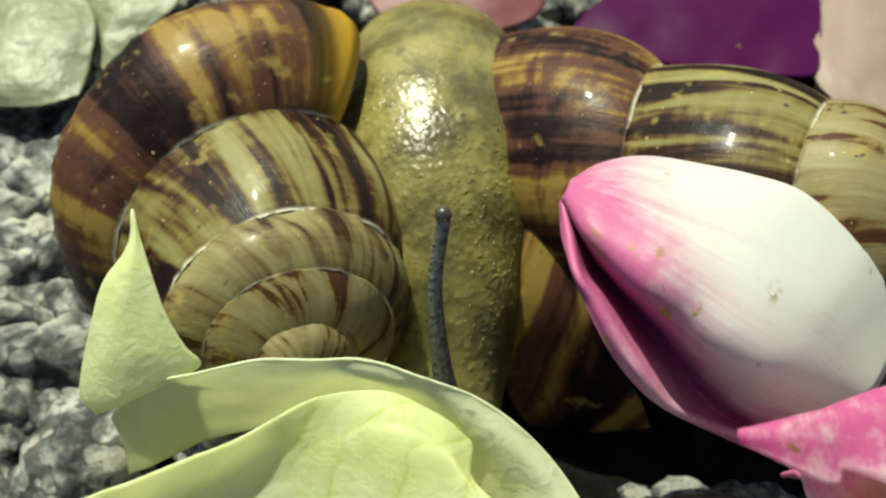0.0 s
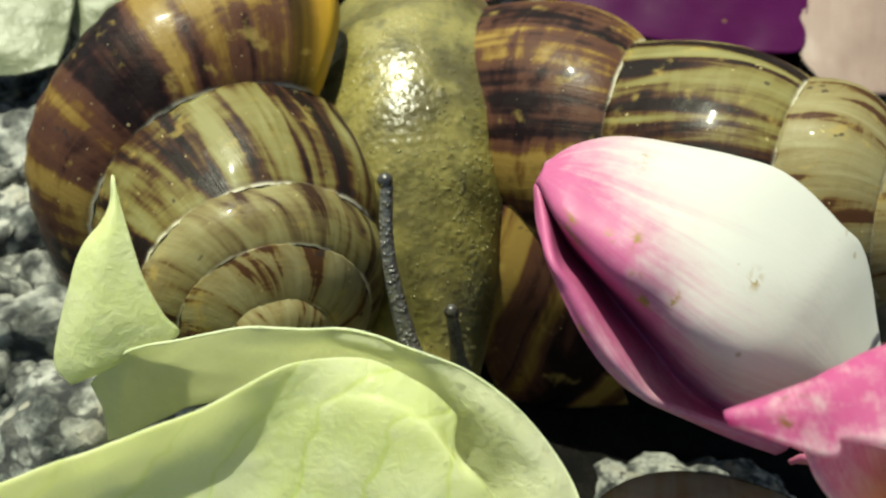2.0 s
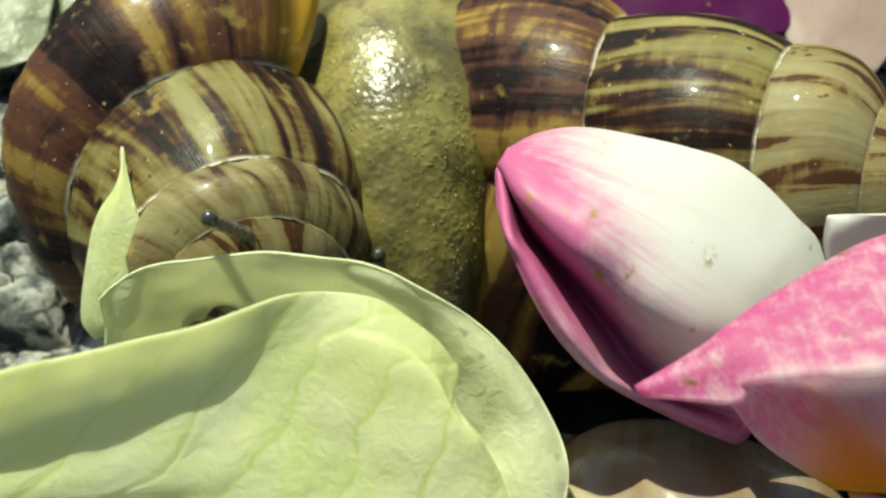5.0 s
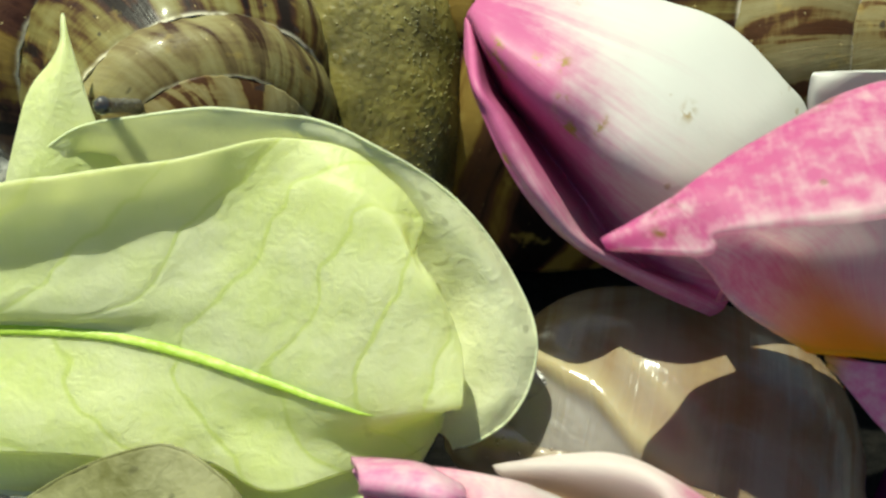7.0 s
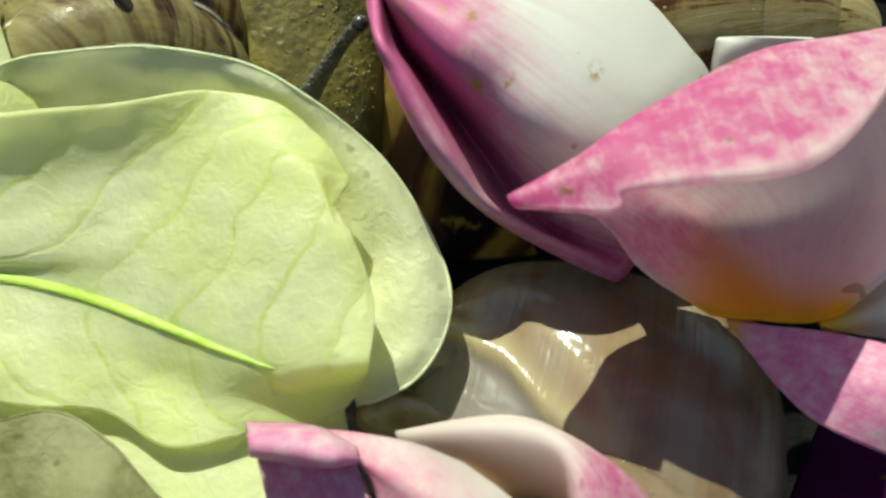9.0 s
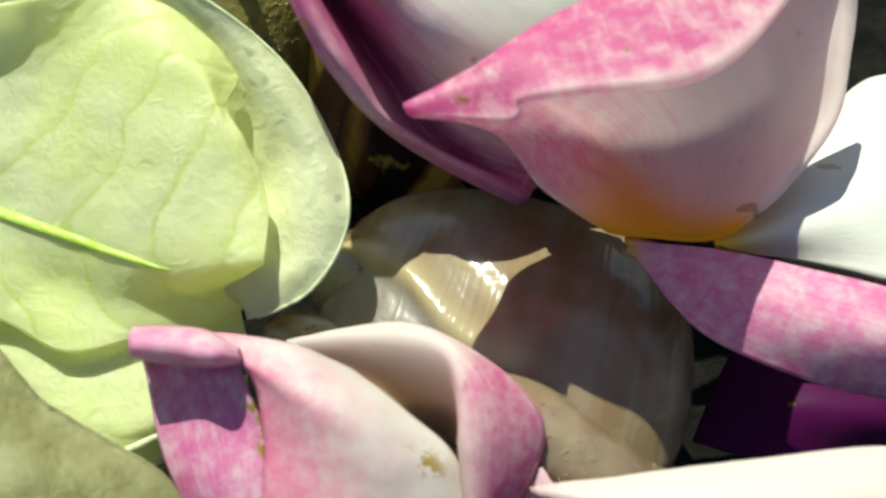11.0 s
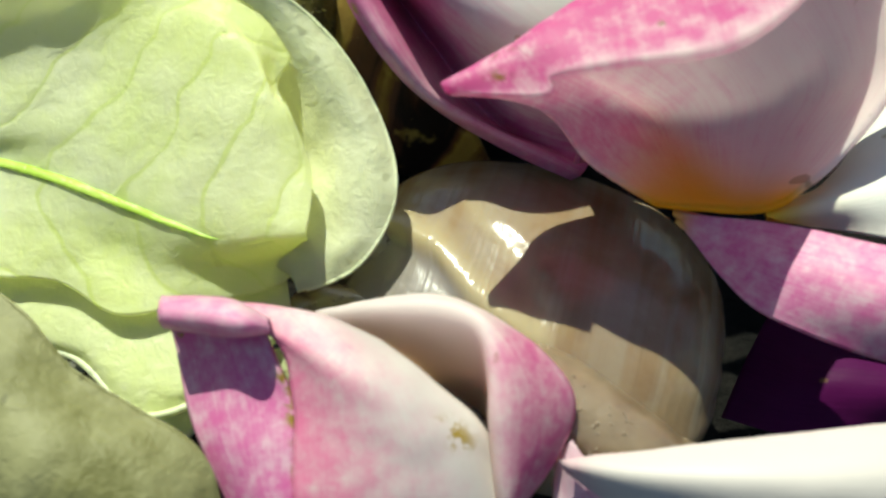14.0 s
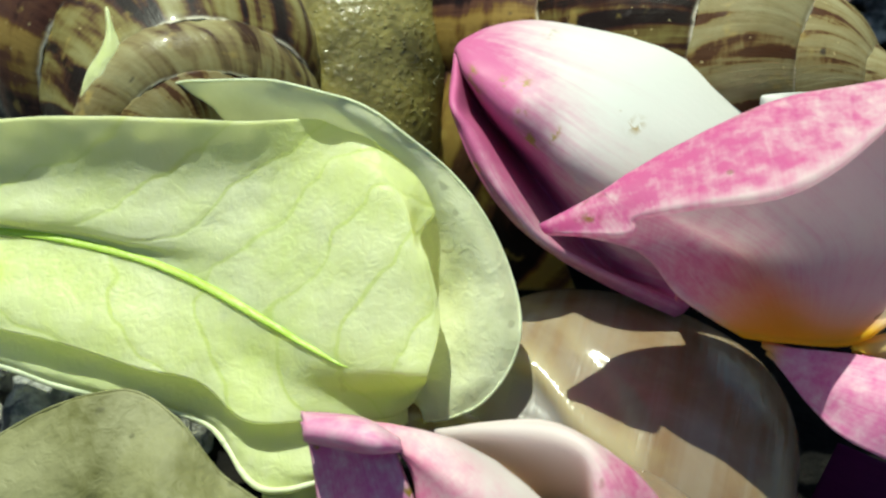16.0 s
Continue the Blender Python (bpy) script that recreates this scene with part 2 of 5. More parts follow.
def skin_mat(name, dark, light, size, wet=0.6, relief=0.35, mottle=0.45, warts=0.0, glint=0.3, grain_size=2600):
    m = Mat(name, 0.32)
    v = m.coords("Object")
    soft = m.noise(v, size, 3, 0.6)
    cloud = m.noise(v, 110, 4, 0.6)
    col = m.mix(m.level(cloud, 0.35, 0.65), dark, light)
    col = m.mix(m.level(m.noise(v, size * 0.45, 3), 0.5, 0.68, 0.0, mottle), col, tuple(c * 0.55 for c in dark))
    m.color(col)
    wart = m.level(m.cells(v, size * 0.8), 0.05, 0.6, 1.0, 0.0)
    h = m.math("ADD", m.math("MULTIPLY", soft, 0.6), m.math("MULTIPLY", m.noise(v, size * 0.3, 2), 0.5))
    h = m.math("ADD", h, m.math("MULTIPLY", wart, warts))
    m.bump(h, relief, 0.35)
    grain = m.node("ShaderNodeBump", Strength=glint, Distance=0.00025)
    m.link(m.noise(v, grain_size, 2, 0.6), grain.inputs["Height"])
    m.link(m.b.inputs["Normal"].links[0].from_socket, grain.inputs["Normal"])
    m.link(grain.outputs["Normal"], m.b.inputs["Coat Normal"])
    m.b.inputs["Coat Weight"].default_value = wet
    m.b.inputs["Coat Roughness"].default_value = 0.07
    m.b.inputs["Subsurface Weight"].default_value = 0.25
    m.b.inputs["Subsurface Radius"].default_value = (0.003, 0.002, 0.001)
    m.b.inputs["Subsurface Scale"].default_value = 0.5
    return m.m


SKIN = skin_mat("yellow_olive_snail_skin", (0.10, 0.083, 0.022), (0.27, 0.23, 0.068), 1100, 0.42, 0.6, 0.5, 0.35, 1.0, 1100)
STALK = skin_mat("dark_grey_tentacle_skin", (0.10, 0.095, 0.085), (0.17, 0.16, 0.145), 2200, 1.0, 0.9, 0.45, 0.8)
SKIN_WET = skin_mat("smooth_wet_brown_skin", (0.15, 0.10, 0.06), (0.23, 0.17, 0.11), 600, 1.0, 0.5, 0.3, 0.2)
MANTLE = skin_mat("grey_glistening_mantle_skin", (0.12, 0.10, 0.09), (0.20, 0.175, 0.16), 900, 1.0, 0.4, 0.2, 0.1, 0.9)
EYE = skin_mat("dark_eye_knob", (0.035, 0.03, 0.025), (0.05, 0.045, 0.035), 1500, 1.0)


def water_mat():
    m = Mat("amber_water", 0.05)
    m.b.inputs["Base Color"].default_value = (0.45, 0.22, 0.16, 1)
    m.b.inputs["Transmission Weight"].default_value = 0.6
    m.b.inputs["IOR"].default_value = 1.33
    return m.m


WATER = water_mat()


def stone_mat():
    m = Mat("speckled_grey_gravel", 0.7)
    v = m.coords("Object")
    info = m.node("ShaderNodeObjectInfo")
    big = m.noise(v, 180, 5, 0.65)
    col = m.ramp(big, [(0.36, (0.03, 0.033, 0.033)), (0.46, (0.17, 0.175, 0.16)), (0.55, (0.52, 0.52, 0.47)), (0.63, (0.72, 0.71, 0.65))])
    col = m.mix(m.level(m.noise(v, 90, 3), 0.55, 0.7, 0, 0.5), col, (0.36, 0.29, 0.15))
    col = m.mix(m.level(info.outputs["Random"], 0, 1, 0, 0.35), col, (0.06, 0.065, 0.065))
    black = m.level(m.cells(v, 420), 0.62, 0.72)
    col = m.mix(m.math("MULTIPLY", black, 0.8), col, (0.02, 0.02, 0.022))
    m.color(col)
    m.bump(m.math("ADD", m.noise(v, 420, 6, 0.75), m.math("MULTIPLY", m.cells(v, 380), 0.5)), 0.9, 1.6)
    return m.m


STONE = stone_mat()


def soil_mat():
    m = Mat("near_black_soil", 0.85)
    v = m.coords("Object")
    # Near-black colour stands in for deep shade in gaps between things.
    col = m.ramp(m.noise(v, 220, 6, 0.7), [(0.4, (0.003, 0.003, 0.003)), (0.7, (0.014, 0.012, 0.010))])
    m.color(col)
    m.bump(m.noise(v, 350, 6, 0.7), 0.8, 2.0)
    m.b.inputs["Specular IOR Level"].default_value = 0.1
    return m.m


SOIL = soil_mat()


# ---- shape helpers: all shapes are given in centimetres ----
def spline(points, t):
    """Catmull-Rom through an array of points along its first axis; t from 0 to 1."""
    p = np.asarray(points, float)
    n = len(p) - 1
    x = np.clip(np.asarray(t, float), 0, 1) * n
    i = np.minimum(x.astype(int), n - 1)
    f = (x - i).reshape(-1, *([1] * (p.ndim - 1)))
    lo, hi = 2 * p[0] - p[1], 2 * p[-1] - p[-2]
    q = np.concatenate([lo[None], p, hi[None]])
    a, b, c, d = q[i], q[i + 1], q[i + 2], q[i + 3]
    return 0.5 * (2 * b + (c - a) * f + (2 * a - 5 * b + 4 * c - d) * f**2 + (3 * b - 3 * c + d - a) * f**3)


def grid_mesh(name, pts, uv=None, attrs=None, closed=False):
    """A mesh from a grid of points in cm, with UVs and named float attributes by grid point."""
    nu, nv = pts.shape[:2]
    verts = (pts.reshape(-1, 3) * CM).tolist()
    faces = []
    for i in range(nu - 1):
        for j in range(nv if closed else nv - 1):
            k = (j + 1) % nv
            faces.append((i * nv + j, (i + 1) * nv + j, (i + 1) * nv + k, i * nv + k))
    me = bpy.data.meshes.new(name)
    me.from_pydata(verts, [], faces)
    me.polygons.foreach_set("use_smooth", [True] * len(faces))
    if uv is not None:
        flat = uv.reshape(-1, 2)
        layer = me.uv_layers.new(name="UVMap")
        loops = np.empty(len(me.loops), int)
        me.loops.foreach_get("vertex_index", loops)
        layer.data.foreach_set("uv", flat[loops].ravel())
    for key, values in (attrs or {}).items():
        a = me.attributes.new(key, "FLOAT", "POINT")
        a.data.foreach_set("value", np.asarray(values, float).ravel())
    me.update()
    return me


def part(name, me, material, parent, label="", thick=0.0):
    ob = new(name, me)
    me.materials.append(material)
    if parent:
        ob.parent = parent
        up = parent
        while up:
            ob.location -= up.location
            up = up.parent
    if label:
        ob["label"] = label
    if thick:
        s = ob.modifiers.new("thickness", "SOLIDIFY")
        s.thickness, s.offset = thick * CM, 0
    return ob


def thing(name, base, label, category, group="", kind=""):
    ob = new(name)
    ob.empty_display_size = 0.01
    ob.location = Vector(base) * CM
    return tagged(ob, label, category, group, kind)


def ripple(pts, amount, size, seed, edge=0.0, crease=0.0):
    """Uneven relief along the surface normals, in cm, stronger towards the free edges by edge."""
    du = np.gradient(pts, axis=0)
    dv = np.gradient(pts, axis=1)
    n = np.cross(du, dv)
    n /= np.linalg.norm(n, axis=2, keepdims=True) + 1e-9
    nu, nv = pts.shape[:2]
    out = pts.copy()
    for i in range(nu):
        for j in range(nv):
            p = Vector(pts[i, j]) / size + Vector((seed * 7.3, seed * 3.1, 0))
            side = max(abs(2 * i / (nu - 1) - 1), abs(2 * j / (nv - 1) - 1)) ** 4
            out[i, j] += n[i, j] * (noise.noise(p) * amount * (1 + edge * side) + noise.noise(p * 3.1) * amount * 0.3 + (0.25 - abs(noise.noise(p * 1.7 + Vector((0, 0, seed))))) * amount * crease)
    return out


def sheet(name, cage, parent, material, label="", nu=40, nv=30, rough=0.04, size=0.7, seed=1, edge=0.8, thick=0.035, pink=None, yellow=None, stains=(), crease=0.0, fold=None):
    """A thin curved sheet over a cage of guide points (rows along it, points across it)."""
    cage = np.asarray(cage, float)
    u, v = np.linspace(0, 1, nu), np.linspace(0, 1, nv)
    pts = spline(cage, u)
    pts = np.swapaxes(spline(np.swapaxes(pts, 0, 1), v), 0, 1)
    pts = ripple(pts, rough, size, seed, edge, crease)
    U, V = np.meshgrid(u, v, indexing="ij")
    if fold:
        n = np.cross(np.gradient(pts, axis=0), np.gradient(pts, axis=1))
        pts = pts + n / np.linalg.norm(n, axis=2, keepdims=True) * fold(U, V)[..., None]
    attrs = {}
    if pink:
        attrs["pink"] = np.clip(pink(U, V), 0, 1)
    if yellow:
        attrs["yellow"] = np.clip(yellow(U, V), 0, 1)
    attrs["stain"] = np.clip(sum((np.exp(-(((U - a) / w) ** 2 + ((V - b) / h) ** 2)) * 1.4 for a, b, w, h in stains), 0 * U), 0, 1)
    me = grid_mesh(name, pts, np.stack([U, V], -1), attrs)
    ob = part(name, me, material, parent, label, thick)
    return ob, pts


def tube(name, path, radii, parent, material, label="", n=60, sides=20, squash=1.0, wob=0.0, seed=3, caps=True):
    """A round body along a path; radii by path point."""
    t = np.linspace(0, 1, n)
    c = spline(path, t)
    r = spline(np.asarray(radii, float)[:, None], t)[:, 0]
    if caps:
        r = r * np.sqrt(np.clip(1 - np.clip((np.abs(2 * t - 1) - 0.86) / 0.14, 0, 1) ** 2, 0.0004, 1))
    tan = np.gradient(c, axis=0)
    tan /= np.linalg.norm(tan, axis=1, keepdims=True)
    side = np.cross(tan, (0.05, 0.1, 1.0))
    side /= np.linalg.norm(side, axis=1, keepdims=True)
    up = np.cross(side, tan)
    a = np.linspace(0, 2 * math.pi, sides, endpoint=False)
    pts = c[:, None] + r[:, None, None] * (np.cos(a)[None, :, None] * side[:, None] + squash * np.sin(a)[None, :, None] * up[:, None])
    if wob:
        for i in range(n):
            for j in range(sides):
                k = 1 + wob * noise.noise(Vector(pts[i, j]) * 1.3 + Vector((seed, 0, 0)))
                pts[i, j] = c[i] + (pts[i, j] - c[i]) * k
    U, V = np.meshgrid(t, a / (2 * math.pi), indexing="ij")
    return part(name, grid_mesh(name, pts, np.stack([U, V], -1), None, True), material, parent, label)


def shell_points(radius, height, bulge, turns, lip_angle, nu=420, nv=50, start=0.03):
    """A right-handed spiral shell, apex at the origin, axis down -z: seam radius and height tables run by whole turns."""
    k = np.arange(len(radius))

    def table(tab, x):
        return spline(np.asarray(tab, float)[:, None], np.clip(x / (len(k) - 1), 0, 1).ravel())[:, 0].reshape(x.shape)

    u, v = np.linspace(start, turns, nu), np.linspace(0, 1, nv) ** 2.2
    U, V = np.meshgrid(u, v, indexing="ij")
    r0, r1, z0, z1 = table(radius, U), table(radius, U + 1), table(height, U), table(height, U + 1)
    b = table(bulge, U)
    R = r0 + (r1 - r0) * V + b * np.sin(math.pi * V ** 0.8)
    Z = z0 + (z1 - z0) * V
    ang = lip_angle - 2 * math.pi * (U - turns)
    grow = 1 + 0.006 * np.sin(U * 260 + 1.5 * np.sin(U * 31)) + 0.01 * np.sin(U * 47)
    pts = np.stack([R * grow * np.cos(ang), R * grow * np.sin(ang), -Z], -1)
    width = 0.02 / (1 + 6 * b)
    seam = np.exp(-(V / width) ** 2) * np.clip((U - 1.5) / 2, 0, 1)
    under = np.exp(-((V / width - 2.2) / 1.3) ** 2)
    lip = np.clip((U - turns + 0.05) / 0.045, 0, 1) ** 1.5
    return pts, np.stack([U + 0.045 * V, V], -1), {"age": U / turns, "seam": seam, "under": under, "lip": lip}


def placed(pts, at, axis, right, scale=1.0):
    """Shell points laid into the place: apex at 'at', axis towards the apex."""
    z = Vector(axis).normalized()
    x = (Vector(right) - z * Vector(right).dot(z)).normalized()
    y = z.cross(x)
    m = np.array([x, y, z])
    return np.asarray(at) + scale * pts @ m


# ---- ground ----
def ground():
    n = 90
    g = np.linspace(-1, 1, n)
    axis = np.sign(g) * (np.abs(g) * 12 + np.abs(g) ** 9 * 4000)
    X, Y = np.meshgrid(axis, axis, indexing="ij")
    Z = np.zeros_like(X)
    for i in range(n):
        for j in range(n):
            Z[i, j] = -0.95 + 0.25 * noise.noise(Vector((X[i, j], Y[i, j], 0)) * 0.6)
    me = grid_mesh("ground", np.stack([X, Y, Z], -1))
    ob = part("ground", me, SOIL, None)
    tagged(ob, "near-black soil under loose grey gravel", "ground", kind="structure")


ground()


def stone_mesh(seed):
    bm = bmesh.new()
    bmesh.ops.create_icosphere(bm, subdivisions=4, radius=1.0)
    rnd = random.Random(seed)
    stretch = Vector((rnd.uniform(0.8, 1.25), rnd.uniform(0.75, 1.1), rnd.uniform(0.6, 0.9)))
    cuts = [(Vector((rnd.gauss(0, 1), rnd.gauss(0, 1), rnd.gauss(0, 1))).normalized(), rnd.uniform(0.55, 0.85)) for _ in range(9)]
    for v in bm.verts:
        p = v.co.copy()
        for n, d in cuts:
            over = p.dot(n) - d
            if over > 0:
                p -= n * over * 0.85
        o = Vector((seed * 5.1, seed * 2.3, 0))
        p *= 1 + 0.22 * noise.noise(p * 1.6 + o) + 0.14 * noise.noise(p * 3.8 + o) + 0.07 * noise.noise(p * 9 + o) + 0.03 * noise.noise(p * 19 + o)
        v.co = Vector((p.x * stretch.x, p.y * stretch.y, p.z * stretch.z)) * CM
    for f in bm.faces:
        f.smooth = True
    me = bpy.data.meshes.new("gravel_stone")
    bm.to_mesh(me)
    bm.free()
    me.materials.append(STONE)
    return me


def gravel():
    rnd = random.Random(5)
    meshes = [stone_mesh(k) for k in range(9)]
    for i in range(420):
        x, y = rnd.uniform(-8.5, 9), rnd.uniform(-6, 9.5)
        s = rnd.choice((0.4, 0.55, 0.7, 0.85, 1.0))
        if x > -2.0 and y < 4.6:
            continue
        if x > -2.2 and s > 0.5:
            s = 0.45
        ob = new("gravel_stone", rnd.choice(meshes))
        ob.location = Vector((x, y, s * 0.45 - 0.75)) * CM
        ob.scale = (s, s, s)
        ob.rotation_euler = (rnd.uniform(-0.5, 0.5), rnd.uniform(-0.5, 0.5), rnd.uniform(0, 6.28))
        tagged(ob, "rough speckled grey gravel stone on dark soil", "stone", "gravel stones")
    for i in range(9):
        s = rnd.uniform(0.45, 0.7)
        ob = new("gravel_stone", rnd.choice(meshes))
        ob.location = Vector((3.0 + 0.22 * i + rnd.uniform(-0.1, 0.1), rnd.uniform(-1.9, -1.5), s * 0.45 - rnd.uniform(0.4, 0.7))) * CM
        ob.scale = (s, s, s)
        ob.rotation_euler = (rnd.uniform(-0.5, 0.5), rnd.uniform(-0.5, 0.5), rnd.uniform(0, 6.28))
        tagged(ob, "rough speckled grey gravel stone shaded by petals", "stone", "gravel stones")


gravel()

# ---- the two striped snails ----
def granules(skin, count, where, size, seed, label):
    """Small wet warts scattered over a skin part, joined into one mesh under it. where(x, y, z, upward) gives a weight, in cm."""
    rnd = random.Random(seed)
    me = skin.data
    spots = []
    for f in me.polygons:
        c = f.center / CM
        w = where(c.x, c.y, c.z, f.normal.z) * f.area
        if w > 0:
            spots.append((w, f.center.copy(), f.normal.copy(), math.sqrt(f.area)))
    verts, faces = [], []
    rings, sides = 3, 7
    for _, c, n, reach in rnd.choices(spots, [q[0] for q in spots], k=count):
        x = n.orthogonal().normalized()
        y = n.cross(x)
        at = c + x * rnd.uniform(-0.6, 0.6) * reach + y * rnd.uniform(-0.6, 0.6) * reach
        r = rnd.uniform(*size) * CM
        first = len(verts)
        for i in range(rings):
            a = 0.5 * math.pi * i / rings
            for k in range(sides):
                b = 2 * math.pi * (k + 0.5 * i) / sides
                verts.append(at + (x * math.cos(b) + y * math.sin(b)) * r * math.cos(a) + n * r * (0.75 * math.sin(a) - 0.15))
        verts.append(at + n * r * 0.6)
        for i in range(rings - 1):
            for k in range(sides):
                p, q = first + i * sides + k, first + i * sides + (k + 1) % sides
                faces.append((p, q, q + sides, p + sides))
        for k in range(sides):
            faces.append((first + (rings - 1) * sides + k, first + (rings - 1) * sides + (k + 1) % sides, first + rings * sides))
    warts = bpy.data.meshes.new("skin_relief")
    warts.from_pydata([tuple(v) for v in verts], [], faces)
    warts.polygons.foreach_set("use_smooth", [True] * len(faces))
    warts.materials.append(me.materials[0])
    ob = new("skin_relief", warts)
    ob.parent = skin
    return tagged(ob, label, kind="stuff")


def striped_snail_small():
    base = (-1.5, 1.2, 0)
    ob = thing("land_snail", base, "striped brown land snail, shell tip turned up, resting on gravel", "snail", "snails")
    pts, uv, at = shell_points((0, 0.26, 0.57, 1.05, 1.37, 1.7, 0.74), (0, 0.2, 0.42, 0.72, 1.33, 2.93, 6.47), (0, 0.07, 0.08, 0.12, 0.12, 1.2, 1.2), 5, radians(51.8))
    pts = placed(pts, (-1.23, -0.99, 2.26), (0.301, -0.897, 0.323), (1, 0, 0), 1.08)
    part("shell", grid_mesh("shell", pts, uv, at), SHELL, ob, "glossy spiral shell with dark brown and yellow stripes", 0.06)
    tube("foot", [(-2.8, 2.9, -0.2), (-1.9, 3.2, 0.0), (-1.0, 3.4, 0.2), (-0.2, 3.8, 0.1)], (0.5, 0.8, 0.8, 0.5), ob, SKIN, "yellow slimy foot", wob=0.1)
    return ob


striped_snail_small()


def striped_snail_large():
    base = (2.2, 2.0, 0)
    ob = thing("land_snail", base, "striped brown land snail with yellow slimy body stretched out", "snail", "snails")
    pts, uv, at = shell_points((0, 0.22, 0.61, 1.17, 1.56, 1.56, 1.55), (0, 0.3, 0.73, 1.52, 2.87, 5.48, 8.41), (0, 0.07, 0.1, 0.276, 0.194, 0.384, 0.384), 5, radians(152.1))
    pts = placed(pts, (6.42, 0.11, 2.92), (0.762, -0.545, 0.349), (0, -0.83, 0.56))
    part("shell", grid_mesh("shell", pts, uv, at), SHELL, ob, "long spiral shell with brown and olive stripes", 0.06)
    # the shell's lower side, running down to the ground beside the body
    side = [
        [(0.98, 2.30, 1.50), (1.40, 2.10, 1.85), (1.90, 2.10, 1.95)],
        [(0.95, 1.80, 1.42), (1.40, 1.61, 1.70), (1.90, 1.63, 1.80)],
        [(0.92, 1.12, 1.05), (1.45, 0.90, 1.15), (2.12, 0.82, 1.20)],
        [(0.95, 0.62, 0.45), (1.60, 0.43, 0.45), (2.50, 0.33, 0.50)],
        [(1.15, 0.20, -0.20), (1.97, 0.07, -0.20), (2.92, 0.08, -0.20)],
        [(1.45, 0.05, -0.85), (2.25, -0.05, -0.85), (3.15, 0.00, -0.85)],
    ]
    U, V = np.meshgrid(np.linspace(0, 1, 40), np.linspace(0, 1, 30), indexing="ij")
    under = np.swapaxes(spline(np.swapaxes(spline(side, U[:, 0]), 0, 1), V[0]), 0, 1)
    part("shell_side", grid_mesh("shell_side", under, np.stack([0.2 * (U + 0.6 * V) + 0.31, 0.3 * V], -1), {"age": 0.95 + 0 * U}), SHELL, ob, "shaded lower side of the shell with ochre streaks", 0.05)
    body = tube("body", [(0.0, 5.6, 0.2), (0.05, 4.4, 0.75), (0.1, 2.9, 1.2), (0.2, 1.6, 1.0), (0.3, 0.4, 0.35), (0.3, -0.7, -0.1)], (1.4, 1.6, 1.5, 1.2, 0.85, 0.6), ob, SKIN, "yellow warty wet body", n=90, sides=40, wob=0.05)
    granules(body, 2600, lambda x, y, z, up: (0.25 + 1.6 * min(max((x - 0.3) / 0.7, 0), 1)) * (z > 0.2), (0.009, 0.024), 4, "glistening warts on the yellow skin")
    tube("mantle", [(0.4, 3.2, 1.0), (1.1, 3.4, 0.9), (2.0, 3.2, 0.9), (3.0, 2.9, 0.9)], (1.2, 1.5, 1.4, 1.0), ob, SKIN, "olive mantle inside the shell mouth", n=40, sides=30, wob=0.05)
    return ob


SNAIL = striped_snail_large()


def tentacle(length, width):
    """A dark eye stalk, rooted at its own origin, along +z, bent a little."""
    path = [(0, 0, 0), (0.03 * length, 0, 0.35 * length), (0.02 * length, 0, 0.7 * length), (-0.04 * length, 0, 0.97 * length)]
    ob = tube("tentacle", path, (width * 1.6, width * 1.1, width * 0.8, width * 0.75), None, STALK, "dark grey wet eye stalk", n=40, sides=14, caps=False)
    me = bpy.data.meshes.new("eye")
    bm = bmesh.new()
    bmesh.ops.create_uvsphere(bm, u_segments=16, v_segments=10, radius=width * 0.9 * CM)
    for f in bm.faces:
        f.smooth = True
    bmesh.ops.translate(bm, verts=bm.verts, vec=Vector((-0.04 * length, 0, 0.99 * length)) * CM)
    bm.to_mesh(me)
    bm.free()
    me.materials.append(EYE)
    eye = new("eye", me)
    eye.parent = ob
    eye["label"] = "dark round eye at the stalk's end"
    ob.parent = SNAIL
    return ob


TENTACLE_LONG = tentacle(2.6, 0.095)
TENTACLE_SECOND = tentacle(1.6, 0.095)


